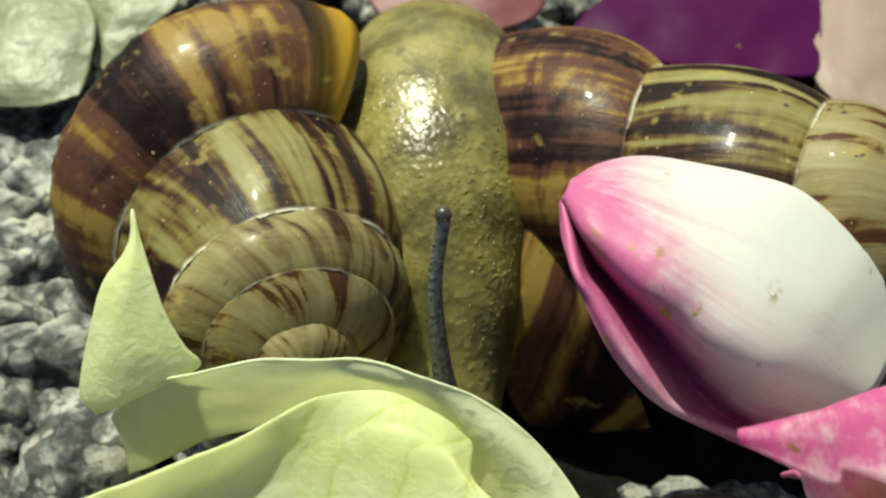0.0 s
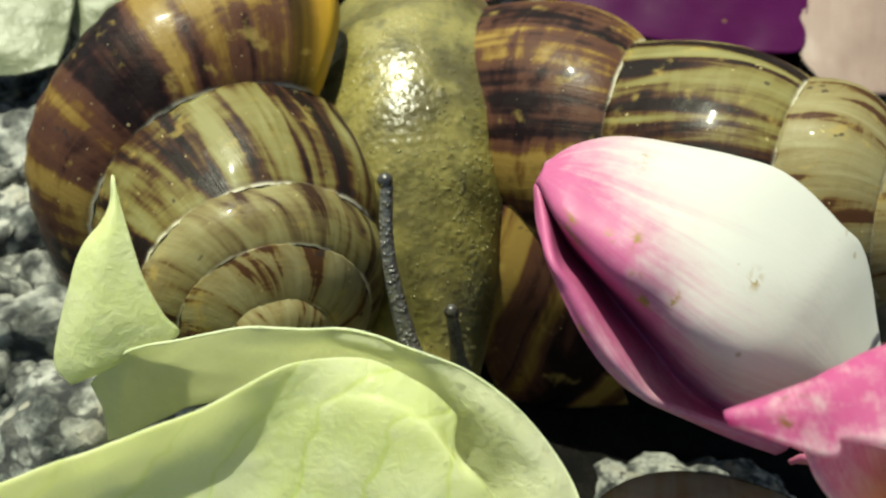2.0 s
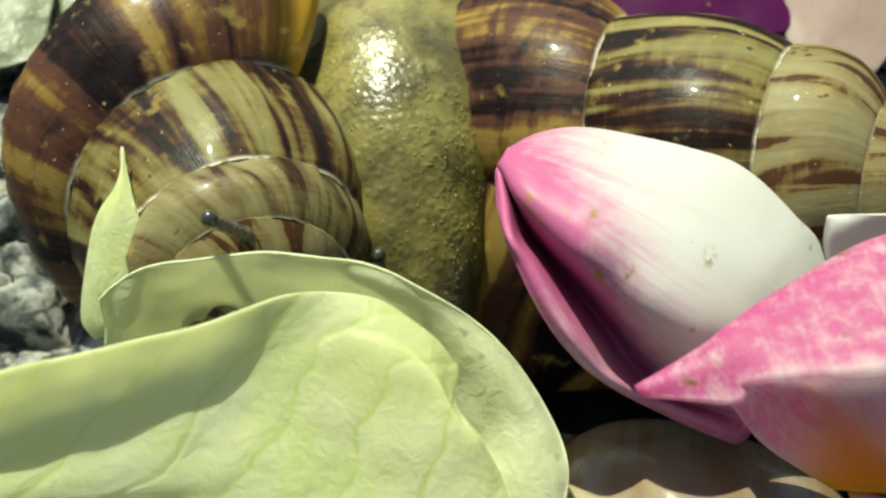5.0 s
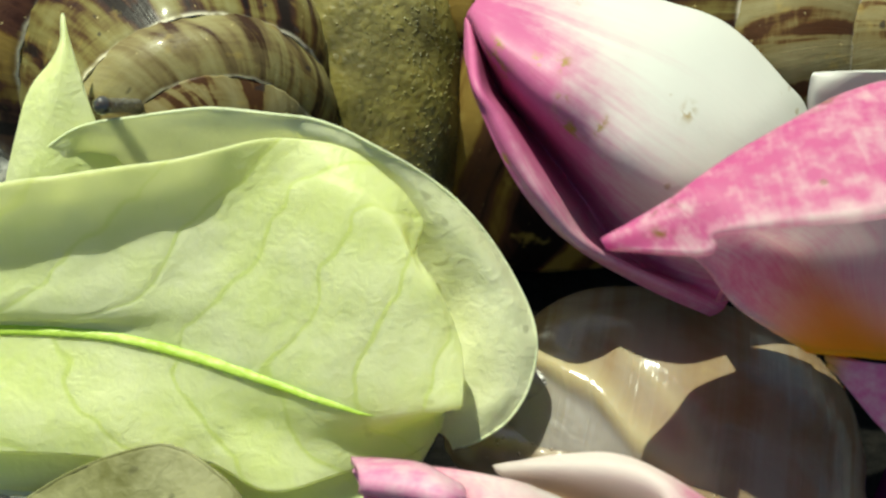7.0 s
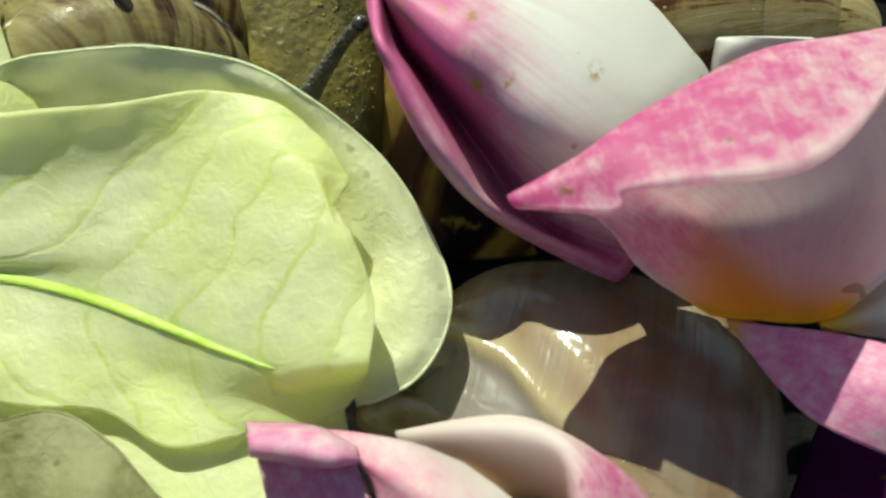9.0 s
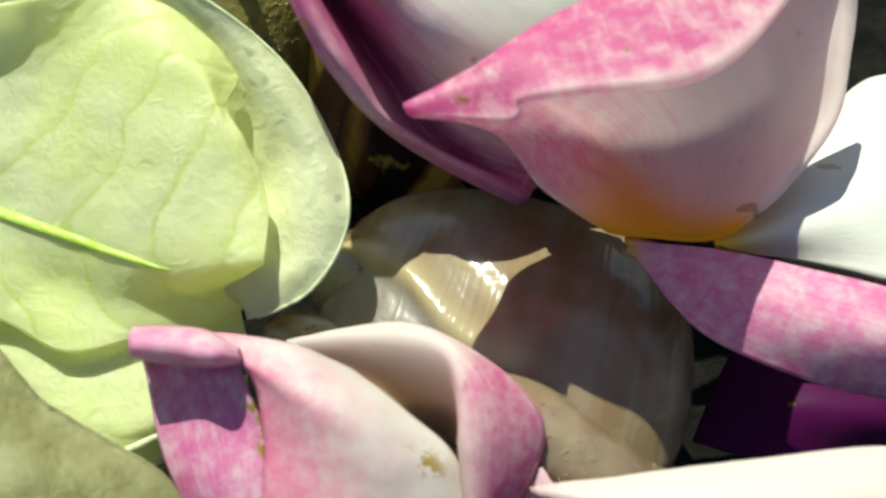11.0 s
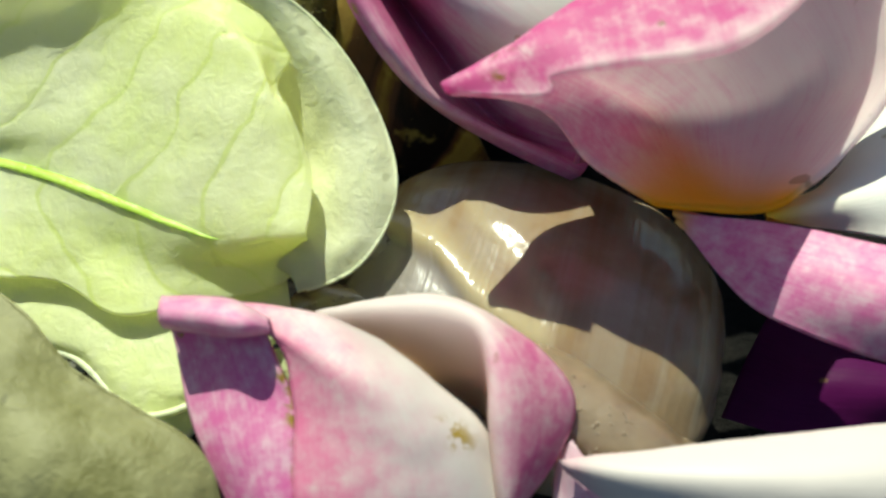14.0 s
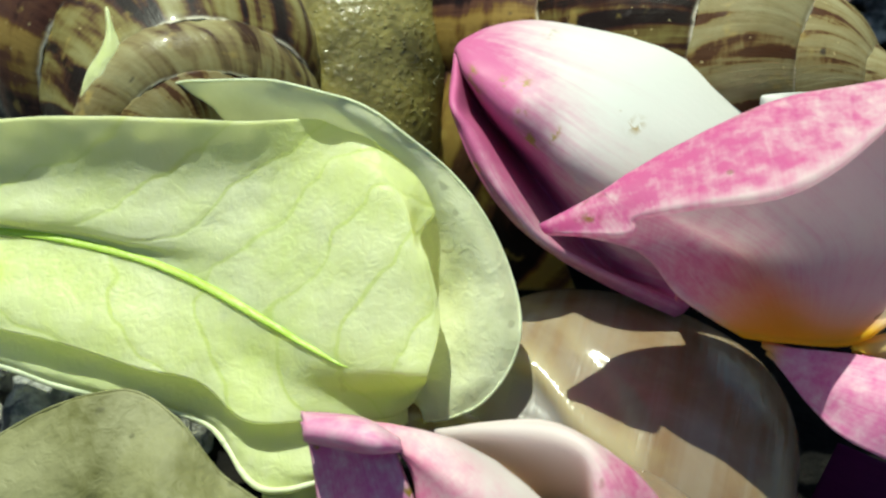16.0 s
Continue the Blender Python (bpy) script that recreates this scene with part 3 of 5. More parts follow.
# ---- the smooth snail ----
def smooth_snail():
    base = (3.4, -3.0, 0)
    ob = thing("land_snail", base, "smooth horn-brown snail with translucent shell, wet body under flowers", "snail", "snails")
    d1, d2, d3 = np.array((0.958, -0.285, -0.033)), np.array((0.283, 0.957, -0.058)), np.array((0.049, 0.046, 0.998))

    def whorl(U, V, out=0.0):
        """The last whorl, flattened to fit the camera's view: U along it, V round it; out lifts a point off the
        surface.
        """
        swell = 1 + 0.10 * np.cos(V - 1.0) * np.sin(math.pi * U) + 0.02 * np.sin(U * 9)
        ring = np.sin(math.pi * U) ** 0.66 * swell
        along = -np.cos(math.pi * U) * 1.93
        lift = (1 + out + 0 * U)[..., None]
        return np.array((3.28, -3.12, 0.92)) + 0.97 * lift * (along[..., None] * d1 + (1.77 * ring * np.cos(V))[..., None] * d2 + (0.93 * ring * np.sin(V))[..., None] * d3)

    lip_u, lip_v = np.array((0.12, 0.196, 0.275, 0.333, 0.412, 0.451, 0.51)), np.array((1.25, 1.341, 1.483, 1.553, 1.765, 1.836, 1.92))
    n, k = 150, 240
    U, V = np.meshgrid(np.linspace(0, 1, n), np.linspace(0, 2 * math.pi, k), indexing="ij")
    off = V - np.interp(U, lip_u, lip_v)
    near = np.clip((0.56 - U) / 0.06, 0, 1)
    lip = np.exp(-((off + 0.03) / 0.11) ** 2) * near
    step = np.clip(off / 0.12, 0, 1) * np.clip((3.4 - V) / 0.4, 0, 1) * near
    turn_u = np.interp(V, (0.988, 1.341, 1.483, 1.624, 1.765, 1.906), (0.314, 0.392, 0.451, 0.49, 0.51, 0.515))
    edge = np.clip((U - turn_u) / 0.05, 0, 1)
    band = np.clip((V - 0.95) / 0.4, 0, 1) * np.clip((3.6 - V) / 0.6, 0, 1)
    fold = edge * edge * (3 - 2 * edge) * np.exp(-np.clip(U - turn_u - 0.05, 0, 1) / 0.18) * band
    rim = np.exp(-((U - turn_u) / 0.02) ** 2) * band
    pts = whorl(U, V, 0.035 * lip - 0.06 * step + 0.04 * fold + 0.006 * np.sin(9 * V + 4 * U) * band)
    part("shell", grid_mesh("shell", pts, np.stack([U * 1.2, (V - 0.6) / (2 * math.pi)], -1), {"lip": np.clip(lip + 0.5 * rim, 0, 1), "skin": np.clip(1.6 * step - 0.5, 0, 1)}), HORN, ob, "smooth translucent brown shell")
    mantle = tube("mantle", [(1.47, -2.47, 1.17), (1.96, -2.59, 1.22), (2.42, -2.86, 1.2), (2.92, -3.15, 1.07)], (0.3, 0.42, 0.45, 0.32), ob, MANTLE, "grey glistening mantle", n=50, sides=24, wob=0.1)
    granules(mantle, 260, lambda x, y, z, up: max(up, 0), (0.008, 0.02), 6, "glistening grains on the mantle")
    foot = tube("foot", [(0.99, -2.91, 0.95), (1.85, -3.28, 1.2), (2.55, -3.62, 1.46), (3.05, -3.92, 1.6), (3.36, -4.12, 1.64), (3.68, -4.36, 1.64), (4.00, -4.60, 1.6), (4.30, -4.76, 1.5), (4.75, -4.86, 1.4), (5.30, -4.86, 1.2)], (0.3, 0.38, 0.36, 0.36, 0.38, 0.4, 0.38, 0.34, 0.28, 0.14), ob, SKIN_WET, "grey-brown wet foot", n=90, sides=36, wob=0.16)
    granules(foot, 160, lambda x, y, z, up: max(up - 0.35, 0), (0.01, 0.022), 8, "glistening grains along the foot")
    return ob


SMOOTH = smooth_snail()


# ---- plumeria flowers ----
def flower_large():
    ob = thing("plumeria_flower", (4.4, -2.6, 0.0), "white plumeria flower with pink edges and yellow throat", "flower", "plumeria flowers")
    white, _ = sheet("petal", [
    [(1.51, 0.48, 3.64), (1.50, 0.40, 3.69), (1.47, 0.30, 3.73), (1.45, 0.25, 3.73), (1.42, 0.24, 3.69), (1.41, 0.23, 3.64), (1.40, 0.22, 3.59)],
    [(1.92, 0.85, 3.37), (1.80, 0.62, 3.67), (1.70, 0.08, 3.86), (1.61, -0.25, 3.85), (1.53, 0.09, 3.45), (1.47, -0.17, 3.66), (1.41, -0.15, 3.58)],
    [(2.49, 0.92, 3.22), (2.23, 0.73, 3.64), (2.01, -0.14, 3.88), (1.86, -0.60, 3.80), (1.69, -0.10, 3.05), (1.55, -0.69, 3.70), (1.48, -0.58, 3.67)],
    [(3.10, 0.87, 3.07), (2.74, 0.67, 3.55), (2.41, -0.44, 3.89), (2.13, -0.91, 3.72), (1.94, -0.30, 2.77), (1.73, -0.89, 3.57), (1.60, -0.93, 3.54)],
    [(3.69, 0.74, 2.92), (3.32, 0.61, 3.40), (2.81, -0.65, 3.79), (2.45, -1.11, 3.54), (2.26, -0.64, 2.54), (1.93, -1.20, 3.39), (1.80, -1.29, 3.31)],
    [(4.18, 0.30, 2.77), (3.86, 0.54, 3.20), (3.21, -0.84, 3.60), (2.75, -1.35, 3.45), (2.54, -0.92, 2.30), (2.15, -1.49, 3.17), (2.03, -1.54, 3.08)],
    [(4.56, -0.12, 2.52), (4.43, 0.15, 2.84), (3.66, -0.93, 3.28), (3.03, -1.49, 3.28), (2.82, -1.20, 2.06), (2.43, -1.67, 2.77), (2.31, -1.60, 2.69)],
    [(4.67, -0.40, 2.30), (4.75, -0.04, 2.51), (4.05, -0.96, 2.89), (3.35, -1.53, 3.02), (3.21, -1.47, 1.91), (2.93, -1.69, 2.29), (2.78, -1.63, 2.18)],
    [(4.83, -1.15, 1.96), (4.87, -0.81, 2.07), (4.53, -1.28, 2.18), (4.23, -1.48, 2.10), (3.97, -1.71, 1.81), (3.86, -1.82, 1.72), (3.75, -1.86, 1.67)],
], ob, PETAL, "convex white petal with pink tip and edge", seed=2, rough=0.012, nu=70, nv=70, thick=0.05,
          # Own pink, deepened for shade on fold and base, thinned for the lit brim.
          pink=lambda u, v: np.exp(-(u / 0.34) ** 2) * 0.8 + 0.5 * np.exp(-(u / 0.6) ** 2) * np.clip((v - 0.2) / 0.25, 0, 1) + 0.38 * np.exp(-((v - 0.46) / 0.13) ** 2) * np.clip(1.1 - u, 0, 1) + 0.66 * np.clip((v - 0.46) / 0.16, 0, 1) + 0.25 * np.clip((u - 0.75) / 0.15, 0, 1) * np.clip((v - 0.6) / 0.1, 0, 1) - 0.14 * np.clip((v - 0.72) / 0.14, 0, 1), yellow=lambda u, v: 0 * u,
          stains=[(0.19, 0.53, 0.045, 0.04), (0.46, 0.50, 0.03, 0.014), (0.3, 0.42, 0.014, 0.018), (0.36, 0.38, 0.012, 0.018), (0.40, 0.46, 0.012, 0.016), (0.17, 0.46, 0.02, 0.014), (0.33, 0.22, 0.012, 0.012), (0.52, 0.45, 0.008, 0.02), (0.66, 0.33, 0.01, 0.012), (0.30, 0.96, 0.02, 0.02), (0.48, 0.96, 0.02, 0.02)])
    sheet("petal", [
    [(4.37, -2.66, 2.50), (4.65, -2.66, 2.43), (4.80, -2.67, 2.44), (4.97, -2.69, 2.46), (5.27, -2.69, 2.48), (5.46, -2.67, 2.60)],
    [(3.81, -2.28, 2.65), (4.46, -1.90, 2.24), (4.73, -1.83, 2.19), (5.19, -1.77, 2.15), (5.79, -1.86, 2.31), (5.93, -2.31, 2.73)],
    [(3.40, -1.96, 2.91), (4.12, -1.63, 2.58), (4.45, -1.58, 2.57), (5.07, -1.45, 2.54), (6.03, -1.30, 2.72), (6.40, -1.69, 3.16)],
    [(2.60, -2.27, 3.65), (3.13, -1.94, 3.74), (3.22, -1.88, 3.74), (3.87, -1.39, 3.79), (4.92, -0.83, 3.82), (6.63, -0.45, 3.66)],
    [(2.60, -2.35, 3.67), (3.31, -2.47, 3.81), (3.38, -2.34, 3.87), (3.80, -2.36, 4.03), (4.84, -2.24, 4.19), (6.16, -0.66, 3.98)],
], ob, PETAL_CUP, "cupped petal with rolled mottled pink rim", seed=4, rough=0.02, nu=60, nv=50, thick=0.06,
          pink=lambda u, v: np.where(u > 0.74, 0.84 - 0.34 * np.clip((v - 0.55) * 2, 0, 1) - 0.35 * np.clip((u - 0.95) / 0.05, 0, 1), 0.17 + 0.36 * np.clip(1 - 1.4 * v, 0, 1) * np.clip(u / 0.3, 0, 1)), yellow=lambda u, v: np.exp(-(u / (0.09 + 0.20 * np.exp(-((v - 0.3) / 0.22) ** 2))) ** 2),
          stains=[(0.76, 0.60, 0.02, 0.04), (0.85, 0.3, 0.03, 0.03), (0.8, 0.2, 0.02, 0.02), (0.9, 0.12, 0.02, 0.02), (0.78, 0.72, 0.015, 0.02)])
    sheet("petal", [
    [(4.54, -2.64, 2.35), (4.59, -2.62, 2.25), (4.61, -2.67, 2.26)],
    [(5.28, -2.77, 2.40), (5.07, -3.02, 2.32), (4.98, -3.20, 2.14)],
    [(5.86, -3.02, 2.57), (5.59, -3.36, 2.49), (5.32, -3.59, 2.20)],
    [(6.62, -3.34, 2.75), (6.45, -3.78, 2.69), (6.26, -3.99, 2.20)],
    [(7.68, -3.68, 2.44), (7.47, -3.99, 2.47), (7.40, -4.19, 2.19)],
], ob, PETAL_DEEP, "mottled pink side petal", seed=5, rough=0.02, thick=0.06,
          pink=lambda u, v: 0.66 + 0 * u, yellow=lambda u, v: 0.8 * np.exp(-(u / 0.05) ** 2))
    sheet("petal", [
    [(5.32, -2.69, 2.40), (5.33, -2.71, 2.40), (5.33, -2.74, 2.40)],
    [(6.14, -2.08, 2.07), (5.86, -2.57, 2.41), (5.90, -2.73, 2.23)],
    [(7.07, -0.91, 1.78), (6.53, -2.28, 2.41), (6.47, -2.88, 2.28)],
    [(7.92, -0.21, 1.74), (7.39, -1.97, 2.43), (7.16, -3.07, 2.34)],
    [(9.11, -0.46, 1.73), (8.70, -1.79, 2.17), (8.23, -2.81, 2.17)],
], ob, PETAL, "open white petal with yellow base", seed=6, rough=0.03, thick=0.06,
          pink=lambda u, v: 0 * u, yellow=lambda u, v: np.exp(-(u / 0.2) ** 2))
    sheet("petal", [
    [(4.66, -0.09, 3.18), (5.05, -0.13, 3.24), (5.55, -0.10, 3.20)],
    [(4.63, -0.14, 3.13), (4.81, -0.24, 3.09), (5.56, -0.15, 3.00)],
    [(4.68, -0.32, 2.78), (4.84, -0.45, 2.69), (5.44, -0.30, 2.60)],
    [(5.00, -0.82, 2.10), (5.14, -0.96, 2.10), (5.53, -0.97, 2.11)],
], ob, PETAL, "pale petal edge behind", seed=7, rough=0.015, thick=0.03,
          pink=lambda u, v: 0 * u + 0.05, yellow=lambda u, v: 0 * u)
    # Petal added to block sun behind the cup; deep pink stands in for shade.
    sheet("petal", [
    [(3.80, -2.00, 2.40), (3.80, -1.92, 2.20), (3.80, -1.90, 2.00)],
    [(3.95, -2.02, 2.46), (3.84, -1.88, 2.25), (3.80, -1.86, 1.98)],
    [(4.28, -2.00, 2.28), (4.30, -1.84, 2.08), (4.28, -1.78, 1.93)],
    [(4.68, -2.05, 2.16), (4.68, -1.84, 2.04), (4.66, -1.74, 1.93)],
], ob, PETAL, "deep pink petal added under the cup to block sun", seed=14, rough=0.015, thick=0.04, nu=24, nv=16,
          pink=lambda u, v: 0 * u + 1.2, yellow=lambda u, v: 0.3 * u)
    white.data.transform(Matrix.Translation(white.location))
    return ob, white


FLOWER, WHITE = flower_large()


def drop(at, parent):
    """A small bead of water lying on a petal."""
    bm = bmesh.new()
    bmesh.ops.create_uvsphere(bm, u_segments=16, v_segments=10, radius=0.045 * CM)
    for v in bm.verts:
        v.co = Vector((v.co.x, v.co.y, v.co.z * 0.6)) + Vector(at) * CM
    for f in bm.faces:
        f.smooth = True
    me = bpy.data.meshes.new("water_drop")
    bm.to_mesh(me)
    bm.free()
    part("water_drop", me, WATER, parent, "small amber water drop")


drop((3.14, -2.08, 3.85), FLOWER)


def flower_small():
    ob = thing("plumeria_flower", (2.2, -4.6, 0.0), "curled pink and white plumeria flower with brown marks", "flower", "plumeria flowers")
    face, _ = sheet("petal", [
    [(0.30, -3.61, 2.35), (1.10, -3.72, 2.45), (1.56, -3.84, 2.45), (1.99, -3.95, 2.20)],
    [(1.15, -3.98, 2.42), (1.70, -4.32, 2.50), (2.08, -4.38, 2.45), (2.41, -4.26, 2.20)],
    [(1.34, -4.43, 2.22), (1.79, -4.62, 2.35), (2.26, -4.70, 2.35), (2.74, -4.52, 2.10)],
    [(1.35, -4.88, 2.08), (1.89, -4.96, 2.20), (2.39, -4.97, 2.15), (2.90, -4.79, 1.90)],
    [(1.37, -5.26, 1.92), (1.90, -5.28, 2.00), (2.44, -5.25, 1.95), (2.93, -5.17, 1.70)],
    [(1.41, -5.66, 1.50), (1.89, -5.67, 1.60), (2.45, -5.66, 1.60), (2.92, -5.61, 1.40)],
], ob, PETAL_SOFT, "pale pink petal with yellow-brown stain", seed=8, rough=0.03, thick=0.06,
          pink=lambda u, v: 0.62 * np.clip(1 - v * 1.1, 0, 1) + 0.2, yellow=lambda u, v: 0 * u,
          stains=[(0.48, 0.86, 0.07, 0.05), (0.42, 0.84, 0.03, 0.04), (0.42, 0.6, 0.01, 0.012)])
    sheet("rolled_edge", [
    [(0.21, -3.65, 2.30), (0.65, -3.80, 2.35), (1.08, -3.88, 2.40)],
    [(0.28, -3.80, 2.10), (0.75, -4.02, 2.25), (1.20, -4.16, 2.35)],
    [(0.42, -4.31, 1.90), (0.89, -4.44, 2.10), (1.33, -4.42, 2.20)],
    [(0.60, -4.70, 1.80), (0.99, -4.81, 2.00), (1.35, -4.80, 2.10)],
    [(0.83, -5.13, 1.60), (1.14, -5.23, 1.80), (1.36, -5.21, 1.90)],
    [(1.06, -5.57, 1.30), (1.25, -5.59, 1.40), (1.40, -5.61, 1.50)],
], face, PETAL_DEEP, "mottled pink rolled edge", seed=9, rough=0.02, thick=0.06,
          pink=lambda u, v: 0.7 + 0 * u, yellow=lambda u, v: 0 * u,
          stains=[(0.45, 0.97, 0.05, 0.05), (0.3, 0.97, 0.03, 0.03), (0.18, 0.1, 0.03, 0.05), (0.36, 0.99, 0.12, 0.02), (0.6, 0.99, 0.1, 0.02), (0.07, 0.3, 0.02, 0.02)])
    sheet("curled_tip", [
    [(0.18, -3.56, 2.25), (0.26, -3.72, 2.50), (0.30, -3.85, 2.58), (0.30, -3.89, 2.50), (0.26, -3.82, 2.30)],
    [(0.53, -3.61, 2.35), (0.62, -3.78, 2.60), (0.68, -3.94, 2.70), (0.68, -3.99, 2.60), (0.63, -3.92, 2.40)],
    [(0.82, -3.68, 2.42), (0.91, -3.85, 2.66), (0.97, -4.03, 2.78), (0.96, -4.07, 2.70), (0.91, -4.00, 2.50)],
    [(1.10, -3.82, 2.40), (1.14, -3.92, 2.55), (1.15, -3.98, 2.60), (1.16, -4.00, 2.58), (1.14, -3.98, 2.50)],
], face, PETAL_DEEP, "pink curled tip", seed=10, rough=0.01, thick=0.06, nu=24, nv=16,
          pink=lambda u, v: 0.55 + 0 * u, yellow=lambda u, v: 0 * u)
    sheet("petal", [
    [(1.43, -3.58, 2.00), (1.49, -3.62, 2.05), (1.93, -3.72, 1.70)],
    [(1.91, -3.55, 2.20), (1.98, -3.69, 2.25), (2.23, -3.86, 1.60)],
    [(2.38, -3.57, 2.35), (2.44, -3.79, 2.40), (2.52, -4.04, 1.50)],
    [(2.75, -3.73, 2.40), (2.78, -3.96, 2.50), (2.86, -4.24, 1.50)],
    [(3.25, -4.05, 2.30), (2.89, -4.25, 2.50), (2.91, -4.48, 1.60)],
    [(3.52, -4.34, 2.10), (2.92, -4.53, 2.40), (2.91, -4.82, 1.60)],
    [(3.44, -4.68, 1.90), (2.95, -4.85, 2.20), (2.92, -5.11, 1.50)],
    [(3.13, -5.12, 1.70), (2.99, -5.23, 1.90), (2.92, -5.50, 1.30)],
], ob, PETAL_CUP, "arched petal with pink outer side", seed=11, rough=0.02, thick=0.06, nu=50,
          # Yellow in the hollow stands in for warm light bounced inside the arch.
          pink=lambda u, v: np.clip((u - 0.42) / 0.12, 0, 1) * 0.65 * np.clip(1.6 - 2 * v, 0, 1), yellow=lambda u, v: 0.35 * np.clip((v - 0.5) * 2.5, 0, 1))
    sheet("petal", [
    [(3.40, -4.85, 2.00), (3.44, -4.88, 2.00), (3.50, -4.89, 1.90)],
    [(4.17, -4.84, 2.20), (4.05, -5.08, 2.30), (4.02, -5.25, 1.90)],
    [(5.22, -4.75, 2.30), (5.01, -5.18, 2.50), (4.97, -5.56, 2.00)],
    [(6.35, -4.63, 2.20), (6.13, -5.16, 2.40), (6.14, -5.68, 1.90)],
    [(7.95, -4.62, 1.70), (7.66, -5.03, 1.80), (7.58, -5.39, 1.50)],
], ob, PETAL_SOFT, "broad white petal", seed=12, rough=0.02, thick=0.06,
          pink=lambda u, v: 0.10 + 0.3 * np.exp(-(u / 0.12) ** 2) + 0.15 * np.exp(-(v / 0.1) ** 2), yellow=lambda u, v: 0 * u)
    sheet("petal", [
    [(3.52, -4.64, 1.90), (3.53, -4.66, 1.90), (3.55, -4.68, 1.90)],
    [(3.43, -4.75, 1.70), (3.53, -4.88, 1.80), (3.79, -5.01, 1.80)],
    [(3.39, -5.05, 1.50), (3.63, -5.13, 1.60), (3.99, -5.08, 1.60)],
], ob, PETAL_DEEP, "small folded pink petal", seed=13, rough=0.02, thick=0.05, nu=20, nv=16,
          pink=lambda u, v: 0.4 + 0 * u, yellow=lambda u, v: 0 * u)
    return ob


flower_small()


# ---- green bracts ----
def leaf(name_label, cage, material, base, seed, rough=0.05, thick=0.02, nu=60, nv=44, edge=0.8, crease=0.5, fold=None):
    ob = thing("bract_leaf", base, name_label, "leaf", "green bracts")
    blade, pts = sheet("blade", cage, ob, material, seed=seed, rough=rough, thick=thick, nu=nu, nv=nv, edge=edge, crease=crease, fold=fold)
    return ob, blade, pts


BIG, big_blade, big_pts = leaf("large pale green bract with bright green midrib", [
    [(-4.03, -1.39, 2.87), (-4.21, -1.66, 2.27), (-4.15, -2.06, 2.11), (-4.23, -2.08, 2.02), (-4.34, -2.09, 1.90), (-4.26, -2.79, 1.80), (-4.17, -3.10, 1.64)],
    [(-2.80, -1.20, 2.98), (-2.96, -1.52, 2.38), (-2.96, -1.95, 2.19), (-2.98, -2.04, 2.09), (-3.01, -2.10, 1.97), (-2.94, -2.82, 1.81), (-2.84, -3.14, 1.65)],
    [(-1.84, -1.10, 3.03), (-1.92, -1.43, 2.49), (-1.90, -1.95, 2.25), (-1.93, -2.10, 2.15), (-1.99, -2.21, 1.99), (-1.91, -2.91, 1.81), (-1.81, -3.27, 1.65)],
    [(-1.12, -0.96, 3.01), (-1.10, -1.23, 2.62), (-1.01, -1.52, 2.46), (-1.08, -2.03, 2.28), (-1.25, -2.44, 2.04), (-1.22, -2.97, 1.82), (-1.14, -3.30, 1.64)],
    [(-0.44, -0.79, 2.99), (-0.37, -1.07, 2.83), (-0.29, -1.33, 2.76), (-0.36, -2.12, 2.42), (-0.63, -2.70, 2.08), (-0.56, -3.15, 1.76), (-0.56, -3.61, 1.62)],
    [(0.17, -0.89, 2.93), (0.22, -1.21, 2.95), (0.24, -1.49, 2.93), (0.10, -2.33, 2.51), (-0.02, -2.97, 2.13), (0.02, -3.24, 1.81), (0.08, -3.49, 1.65)],
    [(0.62, -1.20, 2.82), (0.61, -1.53, 2.88), (0.63, -1.80, 2.87), (0.61, -2.56, 2.50), (0.43, -3.14, 2.16), (0.56, -3.19, 1.83), (0.58, -3.39, 1.66)],
    [(0.86, -1.46, 2.69), (0.78, -1.78, 2.70), (0.84, -2.08, 2.74), (1.03, -2.56, 2.47), (0.89, -3.13, 2.24), (0.88, -3.07, 1.79), (0.86, -3.27, 1.65)],
    [(0.89, -1.55, 2.65), (0.82, -1.82, 2.66), (0.95, -2.12, 2.70), (1.16, -2.60, 2.43), (1.14, -3.12, 2.25), (1.09, -2.93, 1.81), (0.99, -3.14, 1.69)],
], LEAF, (-0.5, -2.6, 0), 21, 0.03, nu=110, nv=91, crease=0.4,
                               fold=lambda u, v: 0.07 * np.clip((v - 0.667) / 0.03, 0, 1) * np.clip((u - 0.74) / 0.1, 0, 1) * np.exp(-np.clip(v - 0.70, 0, 1) / 0.15))
rib_path = big_pts[:82:3, 60] + np.array((0, 0, 0.006))
tube("midrib", rib_path, np.interp(np.linspace(0, 1, len(rib_path)), (0, 0.6, 0.85, 1), (0.058, 0.062, 0.042, 0.015)), big_blade, RIB, "bright green raised midrib", n=120, sides=12, squash=0.45)
TIP_BASE = Vector((-2.2, -0.8, 3.0))
